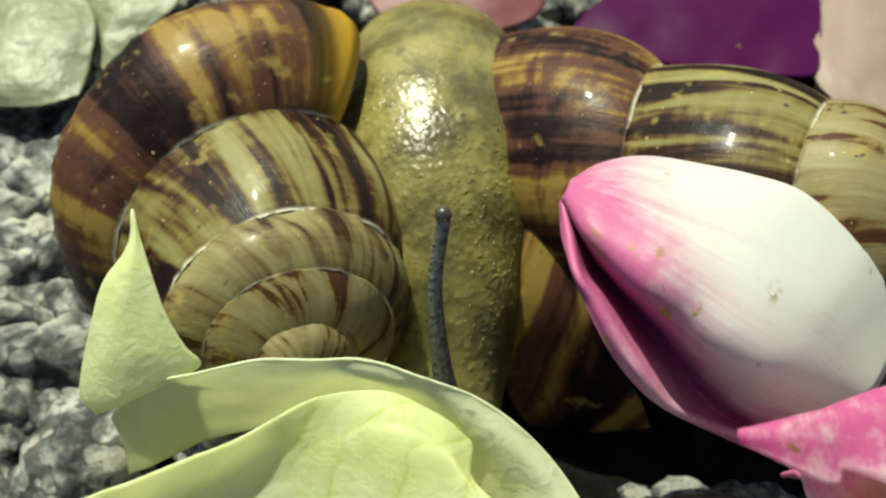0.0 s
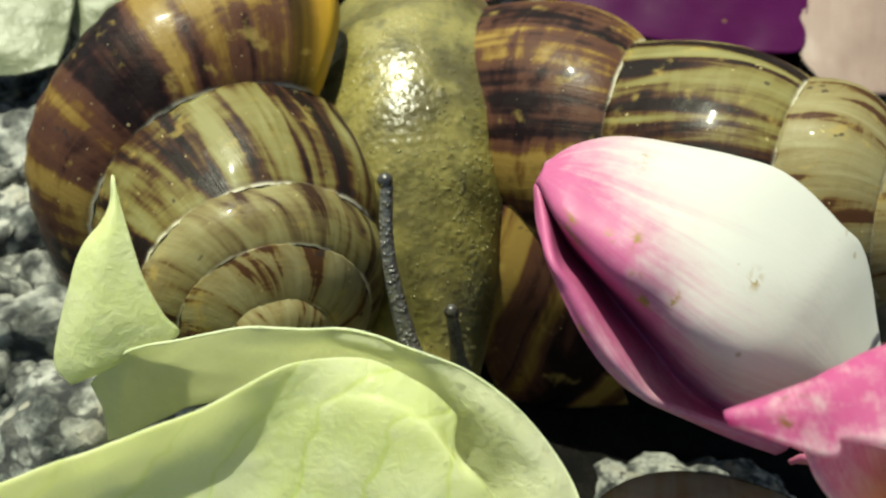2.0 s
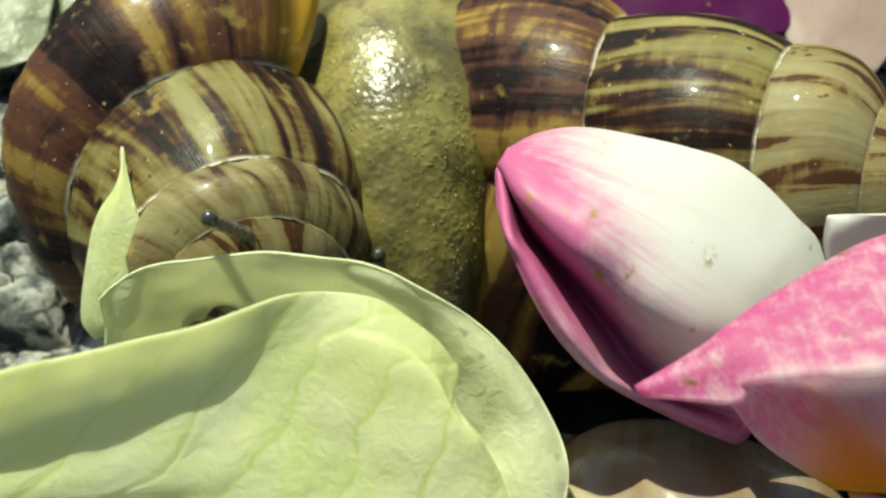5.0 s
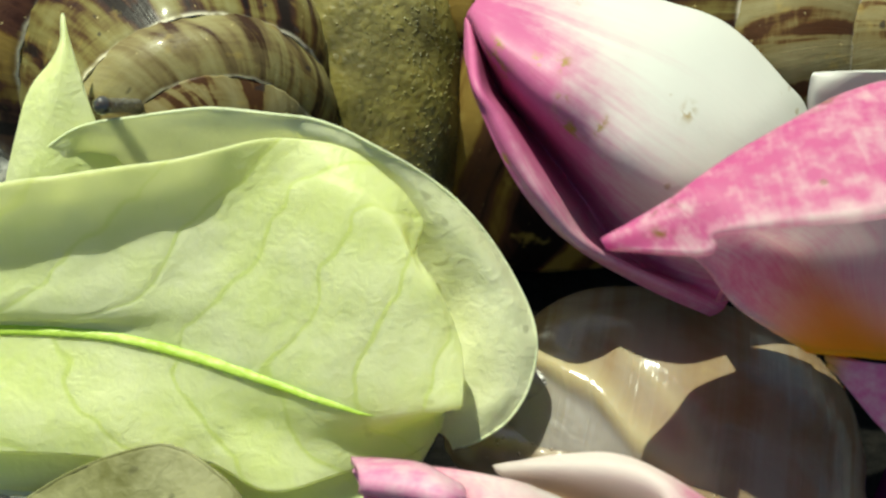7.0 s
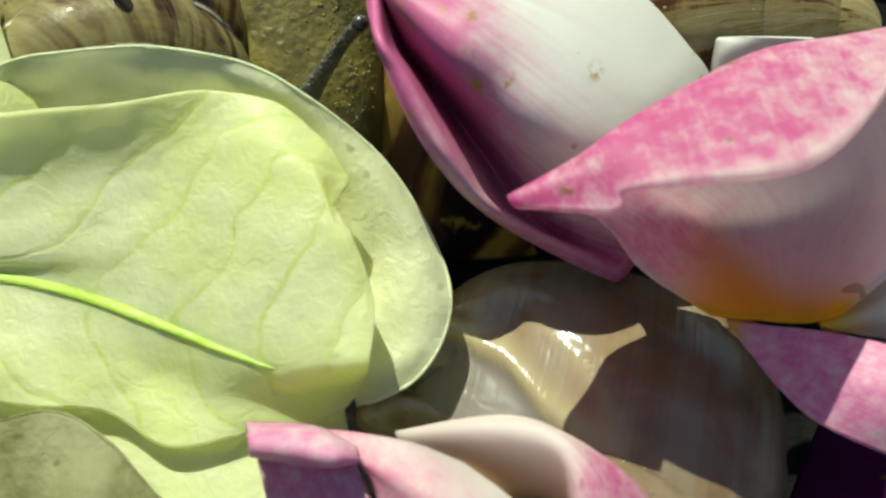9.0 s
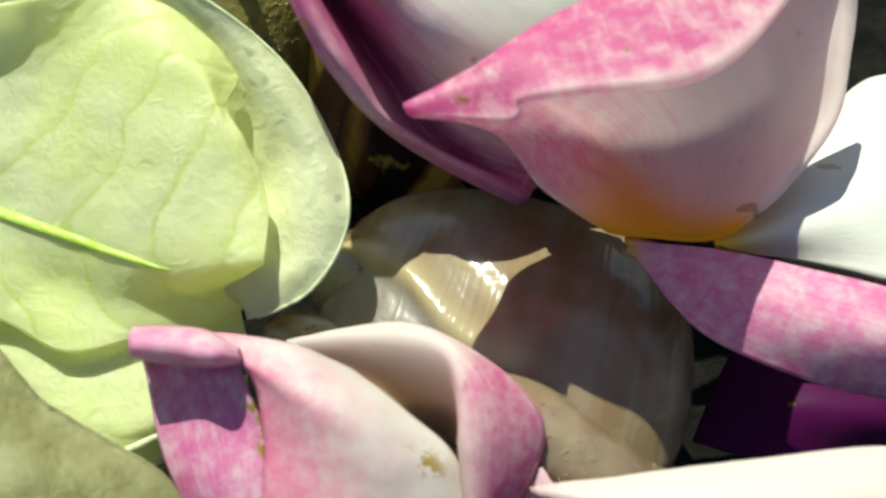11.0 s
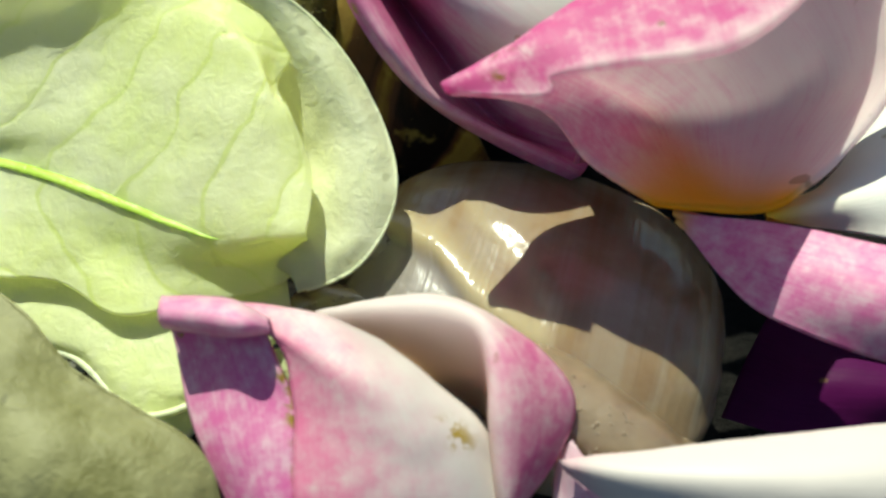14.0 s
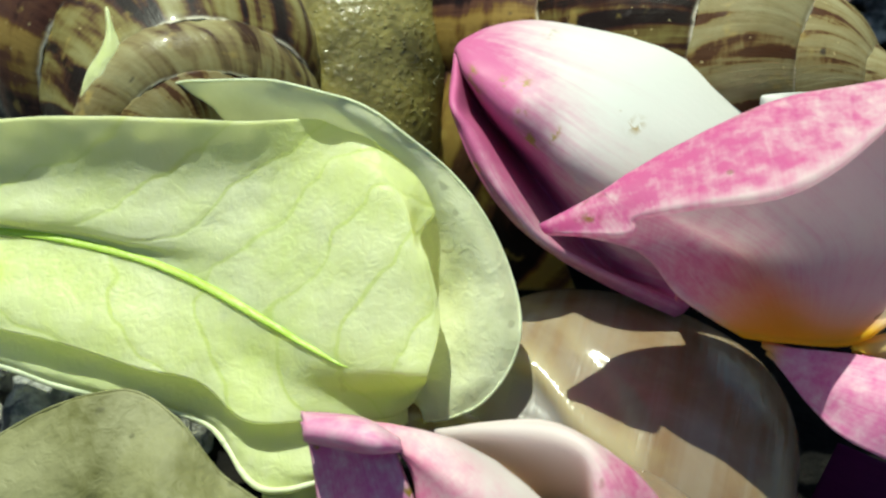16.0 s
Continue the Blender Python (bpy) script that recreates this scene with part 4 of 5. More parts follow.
PALE, pale_blade, pale_pts = leaf("washed-out pale green bract under another", [
    [(-2.76, -0.63, 2.42), (-2.76, -0.78, 2.08), (-2.84, -0.97, 1.68)],
    [(-2.58, -0.55, 2.58), (-2.50, -0.72, 2.34), (-2.56, -0.95, 1.75)],
    [(-2.28, -0.47, 2.74), (-2.26, -0.58, 2.50), (-2.20, -0.86, 1.81)],
    [(-1.78, -0.46, 2.92), (-1.82, -0.54, 2.62), (-1.90, -0.75, 1.83)],
    [(-1.08, -0.52, 3.11), (-1.10, -0.59, 2.82), (-1.21, -0.78, 1.97)],
    [(-0.47, -0.63, 3.20), (-0.47, -0.72, 2.96), (-0.58, -0.81, 2.10)],
    [(0.13, -0.78, 3.14), (0.07, -0.91, 2.95), (-0.14, -0.90, 2.13)],
    [(0.63, -1.00, 2.98), (0.52, -1.11, 2.78), (0.19, -1.18, 2.06)],
    [(1.14, -1.26, 2.72), (0.95, -1.45, 2.62), (0.51, -1.53, 1.99)],
    [(1.57, -1.70, 2.46), (1.33, -1.84, 2.46), (0.72, -1.86, 1.92)],
    [(1.82, -2.16, 2.25), (1.53, -2.22, 2.28), (0.82, -2.06, 1.83)],
    [(1.88, -2.55, 2.12), (1.56, -2.56, 2.15), (0.81, -2.39, 1.80)],
    [(1.78, -2.88, 1.97), (1.51, -2.83, 2.01), (0.80, -2.72, 1.76)],
    [(1.58, -3.12, 1.82), (1.35, -3.03, 1.91), (0.79, -2.92, 1.72)],
    [(1.34, -3.27, 1.77), (1.22, -3.15, 1.80), (0.89, -3.08, 1.68)],
    [(1.09, -3.32, 1.65), (1.06, -3.25, 1.70), (0.99, -3.12, 1.64)],
], LEAF_GREY, (-0.5, -2.6, 0), 22, 0.045, nu=90)
TIP, tip_pts = sheet("folded_tip", [
    [(-2.59, 0.53, 3.76), (-2.58, 0.53, 3.76), (-2.58, 0.53, 3.76)],
    [(-2.61, 0.32, 3.62), (-2.55, 0.30, 3.68), (-2.53, 0.34, 3.65)],
    [(-2.69, 0.15, 3.53), (-2.56, 0.11, 3.62), (-2.47, 0.17, 3.56)],
    [(-2.89, -0.08, 3.39), (-2.61, -0.14, 3.50), (-2.38, -0.07, 3.43)],
    [(-3.02, -0.41, 3.15), (-2.67, -0.45, 3.28), (-2.27, -0.36, 3.22)],
    [(-3.14, -0.69, 2.91), (-2.74, -0.73, 3.06), (-2.10, -0.62, 2.99)],
    [(-3.21, -0.91, 2.72), (-2.82, -0.95, 2.84), (-1.98, -0.74, 2.80)],
    [(-3.18, -1.03, 2.63), (-2.86, -1.07, 2.71), (-2.37, -0.90, 2.72)],
    [(-3.06, -1.14, 2.54), (-2.91, -1.12, 2.59), (-2.71, -1.03, 2.61)],
], None, LEAF_TIP, "pale green tip folded upright", seed=23, rough=0.015, thick=0.02, nu=44, nv=28, crease=0.5)
TIP.data.transform(Matrix.Translation(-TIP_BASE * CM))
TIP.parent = PALE
LOW, low_blade, low_pts = leaf("yellow-green bract lying under the large one", [
    [(-4.72, -2.16, 1.56), (-4.26, -3.15, 1.37), (-4.28, -3.24, 1.21)],
    [(-3.90, -2.16, 1.57), (-3.48, -3.15, 1.37), (-3.47, -3.30, 1.22)],
    [(-3.22, -2.19, 1.57), (-2.80, -3.22, 1.38), (-2.77, -3.42, 1.22)],
    [(-2.52, -2.28, 1.57), (-2.12, -3.30, 1.38), (-2.09, -3.45, 1.23)],
    [(-1.84, -2.37, 1.58), (-1.50, -3.31, 1.38), (-1.47, -3.47, 1.23)],
    [(-1.31, -2.42, 1.58), (-0.98, -3.40, 1.39), (-0.94, -3.61, 1.23)],
    [(-0.86, -2.47, 1.58), (-0.57, -3.64, 1.38), (-0.57, -3.95, 1.22)],
    [(-0.49, -2.47, 1.58), (-0.26, -3.70, 1.38), (-0.25, -4.10, 1.22)],
    [(-0.06, -2.46, 1.59), (0.14, -3.69, 1.39), (0.13, -3.96, 1.23)],
    [(0.34, -2.38, 1.59), (0.56, -3.54, 1.39), (0.51, -3.73, 1.24)],
    [(0.73, -2.24, 1.60), (0.92, -3.07, 1.46), (0.94, -3.16, 1.31)],
], LEAF_TIP, (-0.5, -2.6, 0), 24, 0.02)
UNDER, under_blade, under_pts = leaf("yellow-green bract lowest in the pile", [
    [(-0.32, -4.00, 1.21), (-0.31, -4.17, 1.12), (-0.28, -4.32, 0.93)],
    [(-0.09, -3.82, 1.21), (-0.06, -4.05, 1.12), (-0.08, -4.21, 0.92)],
    [(0.20, -3.63, 1.20), (0.25, -3.87, 1.11), (0.21, -4.01, 0.92)],
    [(0.92, -3.36, 1.19), (0.94, -3.60, 1.10), (0.94, -3.80, 0.91)],
], LEAF_TIP, (-0.5, -2.6, 0), 25, 0.04)
for blade, pts in ((low_blade, low_pts), (under_blade, under_pts)):
    tube("rim", pts[::4, -1], np.full(15, 0.035), blade, RIM, "pale thickened rim", n=90, sides=10, caps=False)
_, dark_blade, dark_pts = leaf("olive bract with shade in its colour and pale blotches", [
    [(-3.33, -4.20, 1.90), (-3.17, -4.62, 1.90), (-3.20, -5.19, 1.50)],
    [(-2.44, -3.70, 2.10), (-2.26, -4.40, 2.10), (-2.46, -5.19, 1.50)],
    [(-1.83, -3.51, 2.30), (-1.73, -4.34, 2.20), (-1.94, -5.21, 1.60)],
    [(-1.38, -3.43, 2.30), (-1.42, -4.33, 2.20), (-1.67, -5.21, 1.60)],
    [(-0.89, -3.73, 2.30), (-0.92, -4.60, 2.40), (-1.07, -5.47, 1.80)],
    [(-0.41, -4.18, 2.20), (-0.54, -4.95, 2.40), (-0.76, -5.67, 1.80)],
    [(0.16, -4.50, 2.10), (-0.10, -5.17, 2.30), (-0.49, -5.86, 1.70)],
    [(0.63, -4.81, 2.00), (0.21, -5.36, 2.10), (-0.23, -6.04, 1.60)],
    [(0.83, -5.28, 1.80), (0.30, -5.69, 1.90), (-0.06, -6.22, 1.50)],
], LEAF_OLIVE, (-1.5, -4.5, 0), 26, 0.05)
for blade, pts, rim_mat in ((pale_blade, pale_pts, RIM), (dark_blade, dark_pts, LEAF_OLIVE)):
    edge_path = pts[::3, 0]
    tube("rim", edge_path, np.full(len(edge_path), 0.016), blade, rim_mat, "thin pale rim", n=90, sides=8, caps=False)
leaf("cream-green bract lying on gravel", [
    [(-8.26, 8.62, 0.80), (-7.42, 8.56, 0.85), (-6.58, 8.32, 0.80)],
    [(-8.15, 6.47, 0.90), (-6.62, 6.39, 0.98), (-5.54, 6.54, 0.85)],
    [(-7.45, 4.93, 0.80), (-6.23, 5.09, 0.88), (-5.40, 5.60, 0.75)],
    [(-6.63, 4.59, 0.65), (-5.92, 4.60, 0.67), (-5.45, 4.81, 0.65)],
], LEAF_WHITE, (-5, 6, 0), 27, 0.05)
leaf("small cream-green bract beside a snail", [
    [(-5.71, 8.76, 0.70), (-5.28, 8.70, 0.75), (-4.87, 8.61, 0.70)],
    [(-5.71, 7.12, 0.70), (-5.12, 6.89, 0.78), (-4.23, 7.13, 0.70)],
    [(-5.63, 6.41, 0.60), (-5.21, 6.22, 0.65), (-4.61, 6.48, 0.60)],
    [(-5.29, 5.54, 0.50), (-5.19, 5.58, 0.52), (-5.10, 5.73, 0.50)],
], LEAF_WHITE, (-4, 6, 0), 28, 0.05)


# ---- purple and rose petals on the ground ----
def loose(name, cage, material, base, label, seed, category):
    ob = thing(name, base, label, category)
    sheet("blade", cage, ob, material, seed=seed, rough=0.04, thick=0.012, pink=lambda u, v: 0.4 + 0 * u, yellow=lambda u, v: 0 * u)


loose("bougainvillea_bract", [
    [(2.34, 6.57, 0.50), (2.44, 6.69, 0.52), (2.65, 6.96, 0.50)],
    [(3.57, 5.76, 0.50), (3.77, 6.85, 0.60), (4.28, 8.52, 0.55)],
    [(4.99, 5.51, 0.50), (5.18, 6.83, 0.62), (5.74, 8.92, 0.60)],
    [(6.06, 5.42, 0.50), (6.36, 6.52, 0.54), (6.72, 8.13, 0.50)],
    [(6.34, 5.90, 0.50), (6.46, 6.40, 0.52), (6.57, 6.97, 0.50)],
], PURPLE, (4, 5.5, 0), "deep purple bract behind a snail shell", 31, "petal")
loose("bougainvillea_bract", [
    [(5.17, -3.90, 0.50), (5.44, -3.39, 0.70), (5.70, -2.95, 0.80)],
    [(5.74, -4.09, 0.60), (5.97, -3.71, 0.90), (6.33, -3.23, 0.90)],
    [(6.91, -4.11, 0.70), (7.06, -3.84, 1.00), (7.45, -3.33, 0.90)],
    [(8.06, -3.96, 0.50), (8.23, -3.77, 0.60), (8.45, -3.41, 0.60)],
], PURPLE, (5.5, -3.5, 0), "dark purple bract under a pink petal", 32, "petal")
loose("fallen_petal", [
    [(-0.66, 8.72, 0.50), (0.35, 8.82, 0.55), (1.37, 8.73, 0.50)],
    [(-1.11, 7.66, 0.50), (0.36, 7.67, 0.62), (1.98, 7.67, 0.50)],
    [(-0.89, 6.93, 0.45), (0.36, 6.96, 0.55), (1.80, 6.94, 0.45)],
    [(-0.21, 6.57, 0.40), (0.36, 6.51, 0.42), (1.02, 6.55, 0.40)],
], ROSE, (0.5, 6.2, 0), "dull rose petal on gravel", 33, "petal")
loose("fallen_petal", [
    [(6.43, 4.67, 0.50), (6.82, 4.54, 0.52), (7.36, 4.56, 0.50)],
    [(6.17, 5.52, 0.50), (7.07, 5.67, 0.60), (8.49, 6.04, 0.50)],
    [(6.57, 6.97, 0.50), (7.43, 7.14, 0.60), (9.02, 7.55, 0.50)],
    [(7.45, 8.56, 0.40), (8.06, 8.65, 0.45), (8.84, 8.88, 0.40)],
], BLUSH, (6.5, 5.5, 0), "blush pink petal on gravel", 34, "petal")


# ---- what moves ----
def aim(root, tip):
    """A pose at root (cm, in the snail's space) whose z points at tip."""
    d = Vector(tip) - Vector(root)
    return Matrix.Translation((Vector(root) - Vector((2.2, 2.0, 0))) * CM) @ d.to_track_quat("Z", "Y").to_matrix().to_4x4()


FLOWER_ROWS = [
    (0, 3.65, -2.49, 0.40, 6.7, 12.6, -15.4),
    (0.5, 3.74, -2.59, 0.53, 5.9, 11.0, -14.3),
    (1, 3.88, -2.71, 0.69, 4.6, 8.9, -13.2),
    (1.5, 3.98, -2.83, 0.84, 3.7, 7.3, -11.9),
    (2, 4.06, -2.94, 0.99, 2.8, 5.9, -10.9),
    (2.5, 4.18, -3.06, 1.18, 1.7, 3.9, -9.3),
    (3, 4.34, -3.04, 1.12, -0.6, 2.1, -6.8),
    (5.5, 4.40, -2.80, 0.26, -2.0, -4.5, -2.4),
    (6, 4.39, -2.82, 0.26, -2.1, -4.4, -2.6),
    (6.5, 4.36, -2.86, 0.27, -2.6, -3.9, -2.7),
    (7, 4.33, -2.89, 0.29, -2.3, -3.7, -2.9),
    (7.5, 4.28, -2.81, 0.19, -1.3, -2.2, -2.5),
    (8, 4.27, -2.71, 0.14, 0.6, -1.7, -1.9),
    (8.5, 4.22, -2.67, 0.09, 1.1, -0.3, -1.3),
    (9, 4.13, -2.70, 0.10, 0.7, 1.4, -0.7),
    (9.5, 4.07, -2.68, 0.05, 0.9, 3.1, 0.4),
    (10, 3.99, -2.67, 0.01, 1.2, 4.9, 1.3),
    (12.5, 4.13, -2.40, -0.02, 6.8, 3.1, 2.7),
    (13, 4.24, -2.46, -0.04, 5.4, 1.8, 1.4),
    (13.5, 4.34, -2.47, -0.09, 4.2, 0.6, 0.5),
    (14, 4.41, -2.48, -0.15, 3.4, -0.9, -0.5),
    (14.5, 4.51, -2.46, -0.19, 2.5, -2.3, -1.3),
    (15, 4.60, -2.55, -0.27, -0.8, -4.4, -2.5),
    (15.5, 4.71, -2.69, -0.24, -3.3, -8.9, -5.5),
    (16, 4.76, -2.79, 0.08, -2.4, -9.8, -4.4),
]
# the white petal's poses on its flower, fitted to the camera's view, in the flower's space
WHITE_ROWS = [
    (0, 1.02, 0.44, 0.18, -8.3, -16.3, 16.7),
    (0.5, 0.93, 0.44, 0.05, -6.7, -15.1, 15.2),
    (1, 0.85, 0.45, -0.09, -5.1, -14.0, 13.7),
    (1.5, 0.75, 0.46, -0.21, -3.7, -12.7, 12.3),
    (2, 0.65, 0.49, -0.32, -2.3, -11.3, 11.0),
    (2.5, 0.55, 0.52, -0.44, -1.0, -10.0, 9.7),
    (3, 0.46, 0.43, -0.36, -0.6, -8.7, 7.7),
    (5.5, 0.00, 0.00, 0.00, 0.0, 0.0, -0.0),
    (16, 0.00, 0.00, 0.00, 0.0, 0.0, -0.0),
]
LEAF_ROWS = [
    (0, -0.40, -3.00, 0.16, 4.5, -3.5, 14.7),
    (0.5, -0.42, -3.00, 0.28, 5.8, -2.6, 14.2),
    (1, -0.43, -3.02, 0.39, 7.1, -2.3, 14.1),
    (1.5, -0.44, -3.03, 0.49, 8.5, -2.7, 14.0),
    (2, -0.45, -3.07, 0.74, 7.8, -1.0, 15.3),
    (2.5, -0.44, -3.12, 0.98, 7.2, 0.3, 16.7),
    (3, -0.46, -3.13, 1.10, 6.7, 1.9, 16.0),
    (5.5, -0.64, -2.94, 1.00, 6.8, 4.7, 7.9),
    (6, -0.65, -2.84, 0.78, 5.3, 4.1, 6.0),
    (6.5, -0.69, -2.75, 0.57, 4.0, 4.2, 3.9),
    (7, -0.67, -2.65, 0.40, 3.3, 3.9, 3.4),
    (7.5, -0.61, -2.65, 0.30, 1.8, 3.4, 1.6),
    (8, -0.54, -2.66, 0.33, 0.4, 2.3, 0.3),
    (8.5, -0.46, -2.69, 0.35, -1.1, 1.3, -1.0),
    (9, -0.40, -2.76, 0.45, -2.7, 0.4, -2.4),
    (9.5, -0.50, -2.72, 0.48, -1.7, 2.9, -1.7),
    (10, -0.56, -2.70, 0.55, -0.6, 4.4, -0.4),
    (12.5, -0.31, -2.40, 0.13, 3.9, -1.3, 3.2),
    (13, -0.30, -2.40, 0.13, 2.8, -0.6, 1.6),
    (13.5, -0.30, -2.38, 0.10, 1.7, -0.1, -0.0),
    (14, -0.30, -2.37, 0.07, 1.0, 0.1, -1.5),
    (14.5, -0.30, -2.34, -0.01, 0.5, -0.4, -2.8),
    (15, -0.31, -2.33, -0.08, -0.4, -0.3, -4.2),
    (15.5, -0.30, -2.39, -0.03, -1.1, 0.3, -6.7),
    (16, -0.23, -2.52, 0.19, -1.6, 0.4, -8.2),
]
PALE_ROWS = [
    (0, -0.46, -2.81, 0.10, 4.9, -4.5, 7.9),
    (0.5, -0.42, -2.80, 0.14, 5.2, -4.3, 7.6),
    (1, -0.36, -2.80, 0.17, 5.7, -4.7, 7.7),
    (1.5, -0.31, -2.80, 0.20, 6.2, -5.8, 8.0),
    (2, -0.37, -2.83, 0.30, 5.4, -3.4, 7.6),
    (2.5, -0.41, -2.85, 0.40, 4.6, -1.5, 7.5),
    (3, -0.52, -2.82, 0.25, 0.1, -0.8, 5.0),
    (5.5, -0.61, -2.56, 0.18, 0.4, 4.6, 3.0),
    (6, -0.63, -2.58, 0.20, 0.8, 3.7, 2.4),
    (6.5, -0.66, -2.61, 0.25, 1.4, 3.6, 1.6),
    (7, -0.64, -2.63, 0.32, 2.5, 3.2, 2.3),
    (7.5, -0.66, -2.62, 0.26, 0.7, 4.5, 1.3),
    (8, -0.68, -2.63, 0.32, -1.1, 5.4, 0.6),
    (8.5, -0.68, -2.65, 0.37, -3.1, 6.3, -0.0),
    (9, -0.70, -2.71, 0.50, -5.0, 7.2, -0.8),
    (9.5, -0.68, -2.68, 0.50, -4.5, 6.2, -2.8),
    (10, -0.61, -2.67, 0.54, -3.7, 4.2, -4.0),
    (12.5, -0.42, -2.37, 0.27, 2.3, 0.9, -4.2),
    (13, -0.38, -2.34, 0.24, 2.2, 1.1, -4.9),
    (13.5, -0.34, -2.30, 0.19, 2.1, 1.1, -5.5),
    (14, -0.32, -2.26, 0.13, 2.4, 0.7, -5.9),
    (14.5, -0.29, -2.21, 0.02, 2.9, -0.3, -6.2),
    (15, -0.27, -2.17, -0.08, 3.0, -0.7, -6.7),
    (15.5, -0.22, -2.20, -0.04, 3.4, -0.3, -8.2),
    (16, -0.12, -2.30, 0.15, 3.9, -0.6, -8.8),
]
# the folded tip bends on its own bract, so these poses are in the bract's space
TIP_ROWS = [
    (0, -1.43, 2.21, 3.04, -3.6, 1.6, -7.3),
    (0.5, -1.58, 2.28, 2.86, -7.0, 0.6, -6.9),
    (1, -1.51, 2.26, 2.97, -5.3, 4.7, -6.2),
    (1.5, -1.40, 2.23, 3.09, -3.7, 7.0, -7.0),
    (2, -1.52, 2.27, 2.89, -7.9, 2.1, -6.1),
    (2.5, -1.64, 2.48, 2.46, -10.9, -5.1, -7.8),
    (3, -1.74, 2.46, 2.52, -11.5, -17.1, -9.7),
    (5.5, -1.78, 2.04, 2.30, 3.5, -19.0, -12.6),
    (7, -1.62, 1.84, 2.43, -6.3, -2.5, -1.4),
    (16, -1.96, 1.66, 2.33, -0.7, -6.5, 13.3),
]
STALK_ROWS = [
    (0, (0.42, -1.30, 1.97), (0.17, -0.06, 4.20)),
    (0.5, (0.52, -1.56, 2.29), (0.49, 0.16, 4.20)),
    (1, (0.60, -1.57, 2.34), (0.69, 0.20, 4.20)),
    (1.5, (0.54, -1.52, 2.31), (0.65, 0.21, 4.20)),
    (2, (0.42, -1.18, 1.75), (-0.19, 0.50, 3.60)),
    (2.5, (0.42, -0.75, 1.54), (-0.72, 0.29, 3.60)),
    (3, (0.25, -0.22, 1.28), (-0.83, -0.01, 3.60)),
    (3.2, (-0.01, -0.04, 1.15), (-0.77, -0.15, 3.60)),
    (5.5, (-1.29, 0.78, 1.32), (-1.49, -0.39, 3.60)),
    (6, (-1.60, 0.84, 1.33), (-1.62, -0.37, 3.60)),
    (6.5, (-2.20, 0.73, 1.46), (-1.91, -0.67, 3.60)),
    (7, (-2.26, 0.80, 1.53), (-1.91, -0.68, 3.60)),
    (7.5, (-1.30, 1.17, 1.34), (-1.25, -0.06, 3.60)),
    (8, (-0.92, 1.27, 1.15), (-0.67, 0.54, 3.60)),
    (8.5, (-1.00, 1.39, 1.17), (-0.73, 0.60, 3.60)),
    (9, (-1.44, 1.52, 1.15), (-1.21, 0.78, 3.60)),
    (9.5, (-1.81, 1.61, 1.17), (-1.53, 0.82, 3.60)),
    (10, (-1.87, 1.63, 1.23), (-1.49, 0.72, 3.60)),
    (12.5, (-2.32, 2.53, 0.20), (-1.67, 1.58, 2.50)),
    (16, (-1.22, 2.09, -0.68), (-0.90, 0.95, 1.60)),
]
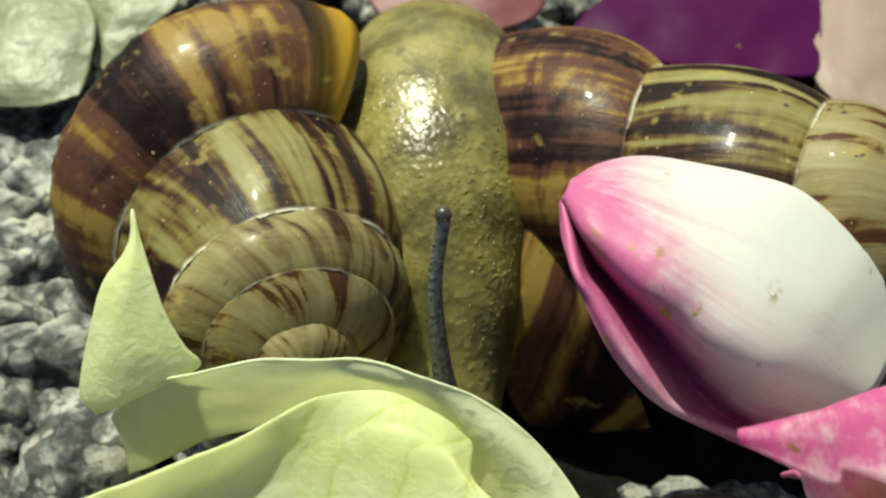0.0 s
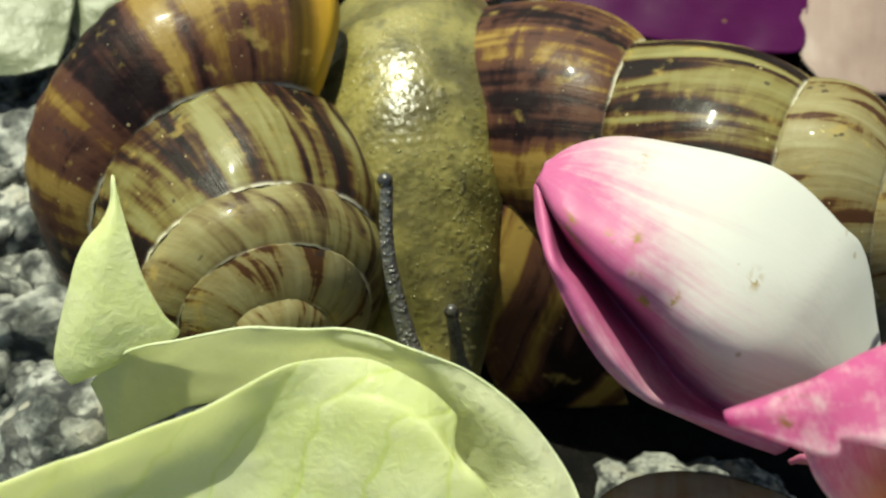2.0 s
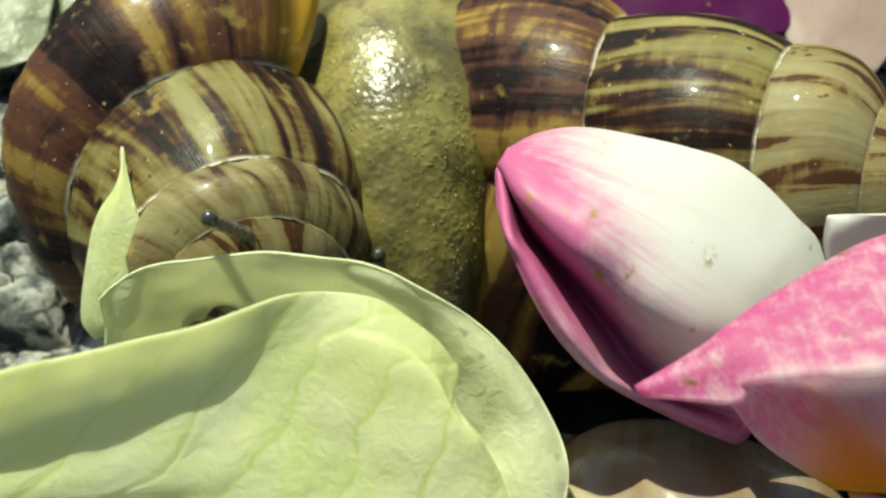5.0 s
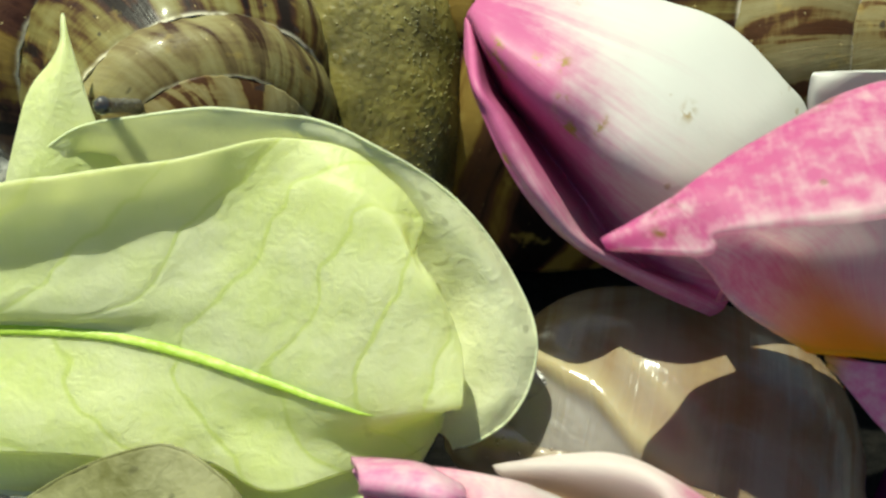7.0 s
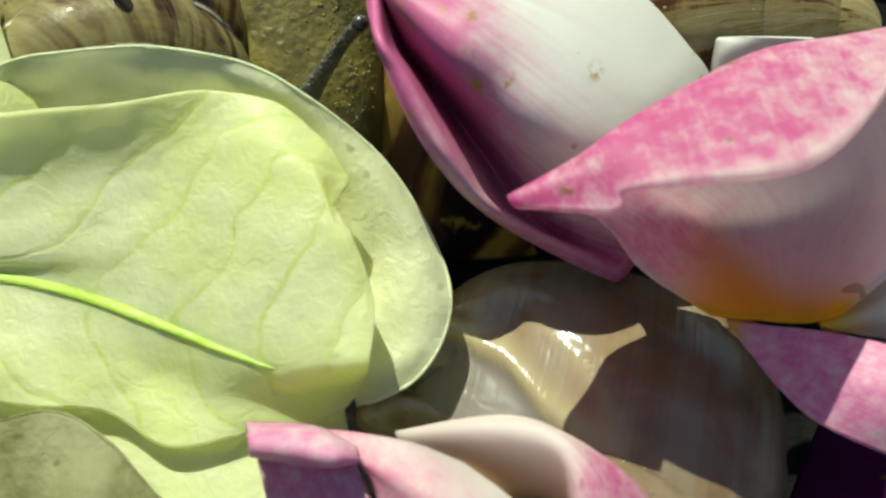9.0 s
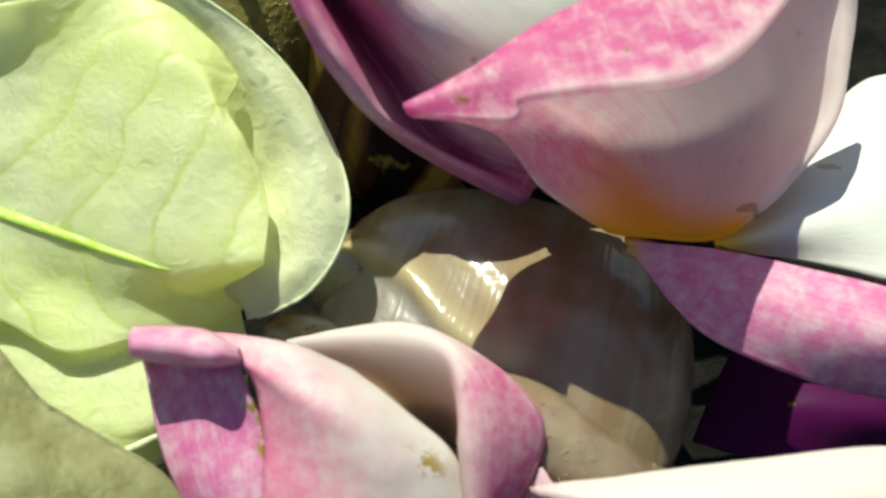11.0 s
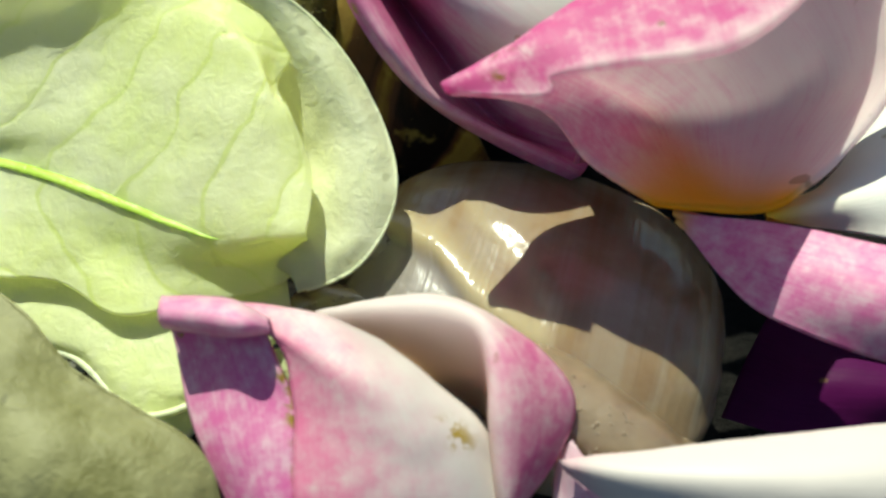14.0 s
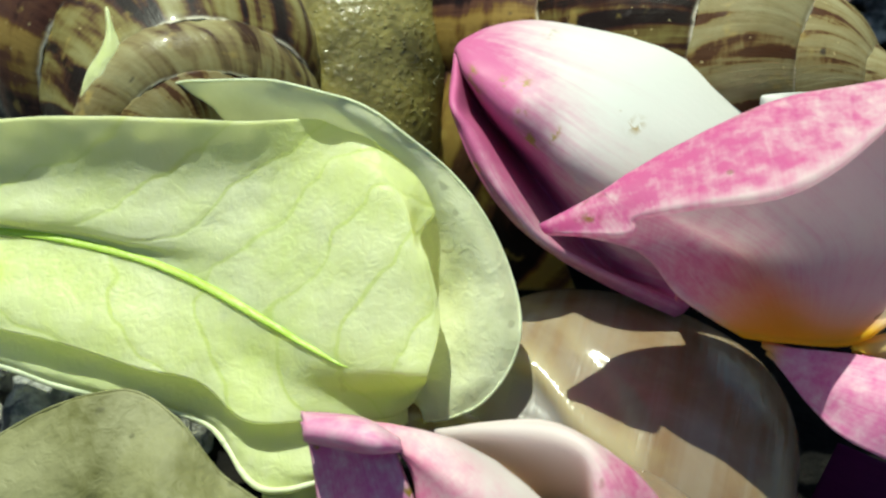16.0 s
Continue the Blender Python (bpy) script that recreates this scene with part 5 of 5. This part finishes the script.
STALK_TWO_ROWS = [
    (0, (0.55, -1.05, -1.13), (0.48, -0.59, 0.40)),
    (1.5, (0.85, -1.09, -0.95), (0.69, -0.73, 0.60)),
    (2, (0.76, -0.38, 0.81), (0.63, -0.40, 2.40)),
    (2.5, (0.87, -0.57, 1.49), (0.51, -0.19, 3.00)),
    (3, (0.90, -0.39, 1.55), (0.33, -0.04, 3.00)),
    (5.5, (-0.12, 0.18, 0.40), (-0.18, 0.18, 2.00)),
    (6.5, (-0.36, 0.43, 0.41), (-0.43, 0.26, 2.00)),
    (7, (-0.45, 0.69, 0.81), (-0.37, 0.57, 2.40)),
    (7.5, (-0.31, 0.71, 1.40), (-0.27, 0.78, 3.00)),
    (8, (-0.12, 0.73, 1.44), (0.22, 0.78, 3.00)),
    (8.5, (0.08, 0.60, 1.53), (0.70, 0.45, 3.00)),
    (9, (0.32, 0.41, 1.60), (1.11, 0.43, 3.00)),
    (9.5, (0.33, 0.37, 1.64), (1.17, 0.24, 3.00)),
    (10, (0.29, 0.57, 1.69), (1.11, 0.16, 3.00)),
    (12.5, (-0.06, 1.67, 0.67), (0.78, 1.37, 2.00)),
    (16, (0.02, 1.65, -0.11), (0.28, 1.19, 1.40)),
]


SMOOTH_ROWS = [(0, 0.3, -0.35), (3, 0.3, -0.35), (5.5, 0, 0), (16, 0, 0)]


def view_shift(t):
    """Share of the lower bracts' shift, set to fit the camera's view, 0 to 1."""
    return float(np.interp(t, (7, 9, 14.5, 16), (0, 1, 1, 0)))


def motions():
    walk(FLOWER, [(t, pose(x * CM, y * CM, z * CM, rx, ry, rz)) for t, x, y, z, rx, ry, rz in FLOWER_ROWS])
    walk(WHITE, [(t, pose(x * CM, y * CM, z * CM, rx, ry, rz)) for t, x, y, z, rx, ry, rz in WHITE_ROWS])
    for bract, ease in ((BIG, 0), (LOW, 1), (UNDER, 1)):
        walk(bract, [(t, pose(x * CM, (y - 0.3 * ease * view_shift(t)) * CM, z * CM, rx, ry, rz)) for t, x, y, z, rx, ry, rz in LEAF_ROWS])
    walk(PALE, [(t, pose(x * CM, y * CM, z * CM, rx, ry, rz)) for t, x, y, z, rx, ry, rz in PALE_ROWS])
    walk(SMOOTH, [(t, pose((3.4 + x) * CM, (-3.0 + y) * CM, 0)) for t, x, y in SMOOTH_ROWS])
    walk(TIP, [(t, pose(x * CM, y * CM, z * CM, rx, ry, rz)) for t, x, y, z, rx, ry, rz in TIP_ROWS])
    walk(TENTACLE_LONG, [(t, aim(root, tip)) for t, root, tip in STALK_ROWS])
    walk(TENTACLE_SECOND, [(t, aim(root, tip)) for t, root, tip in STALK_TWO_ROWS])



motions()
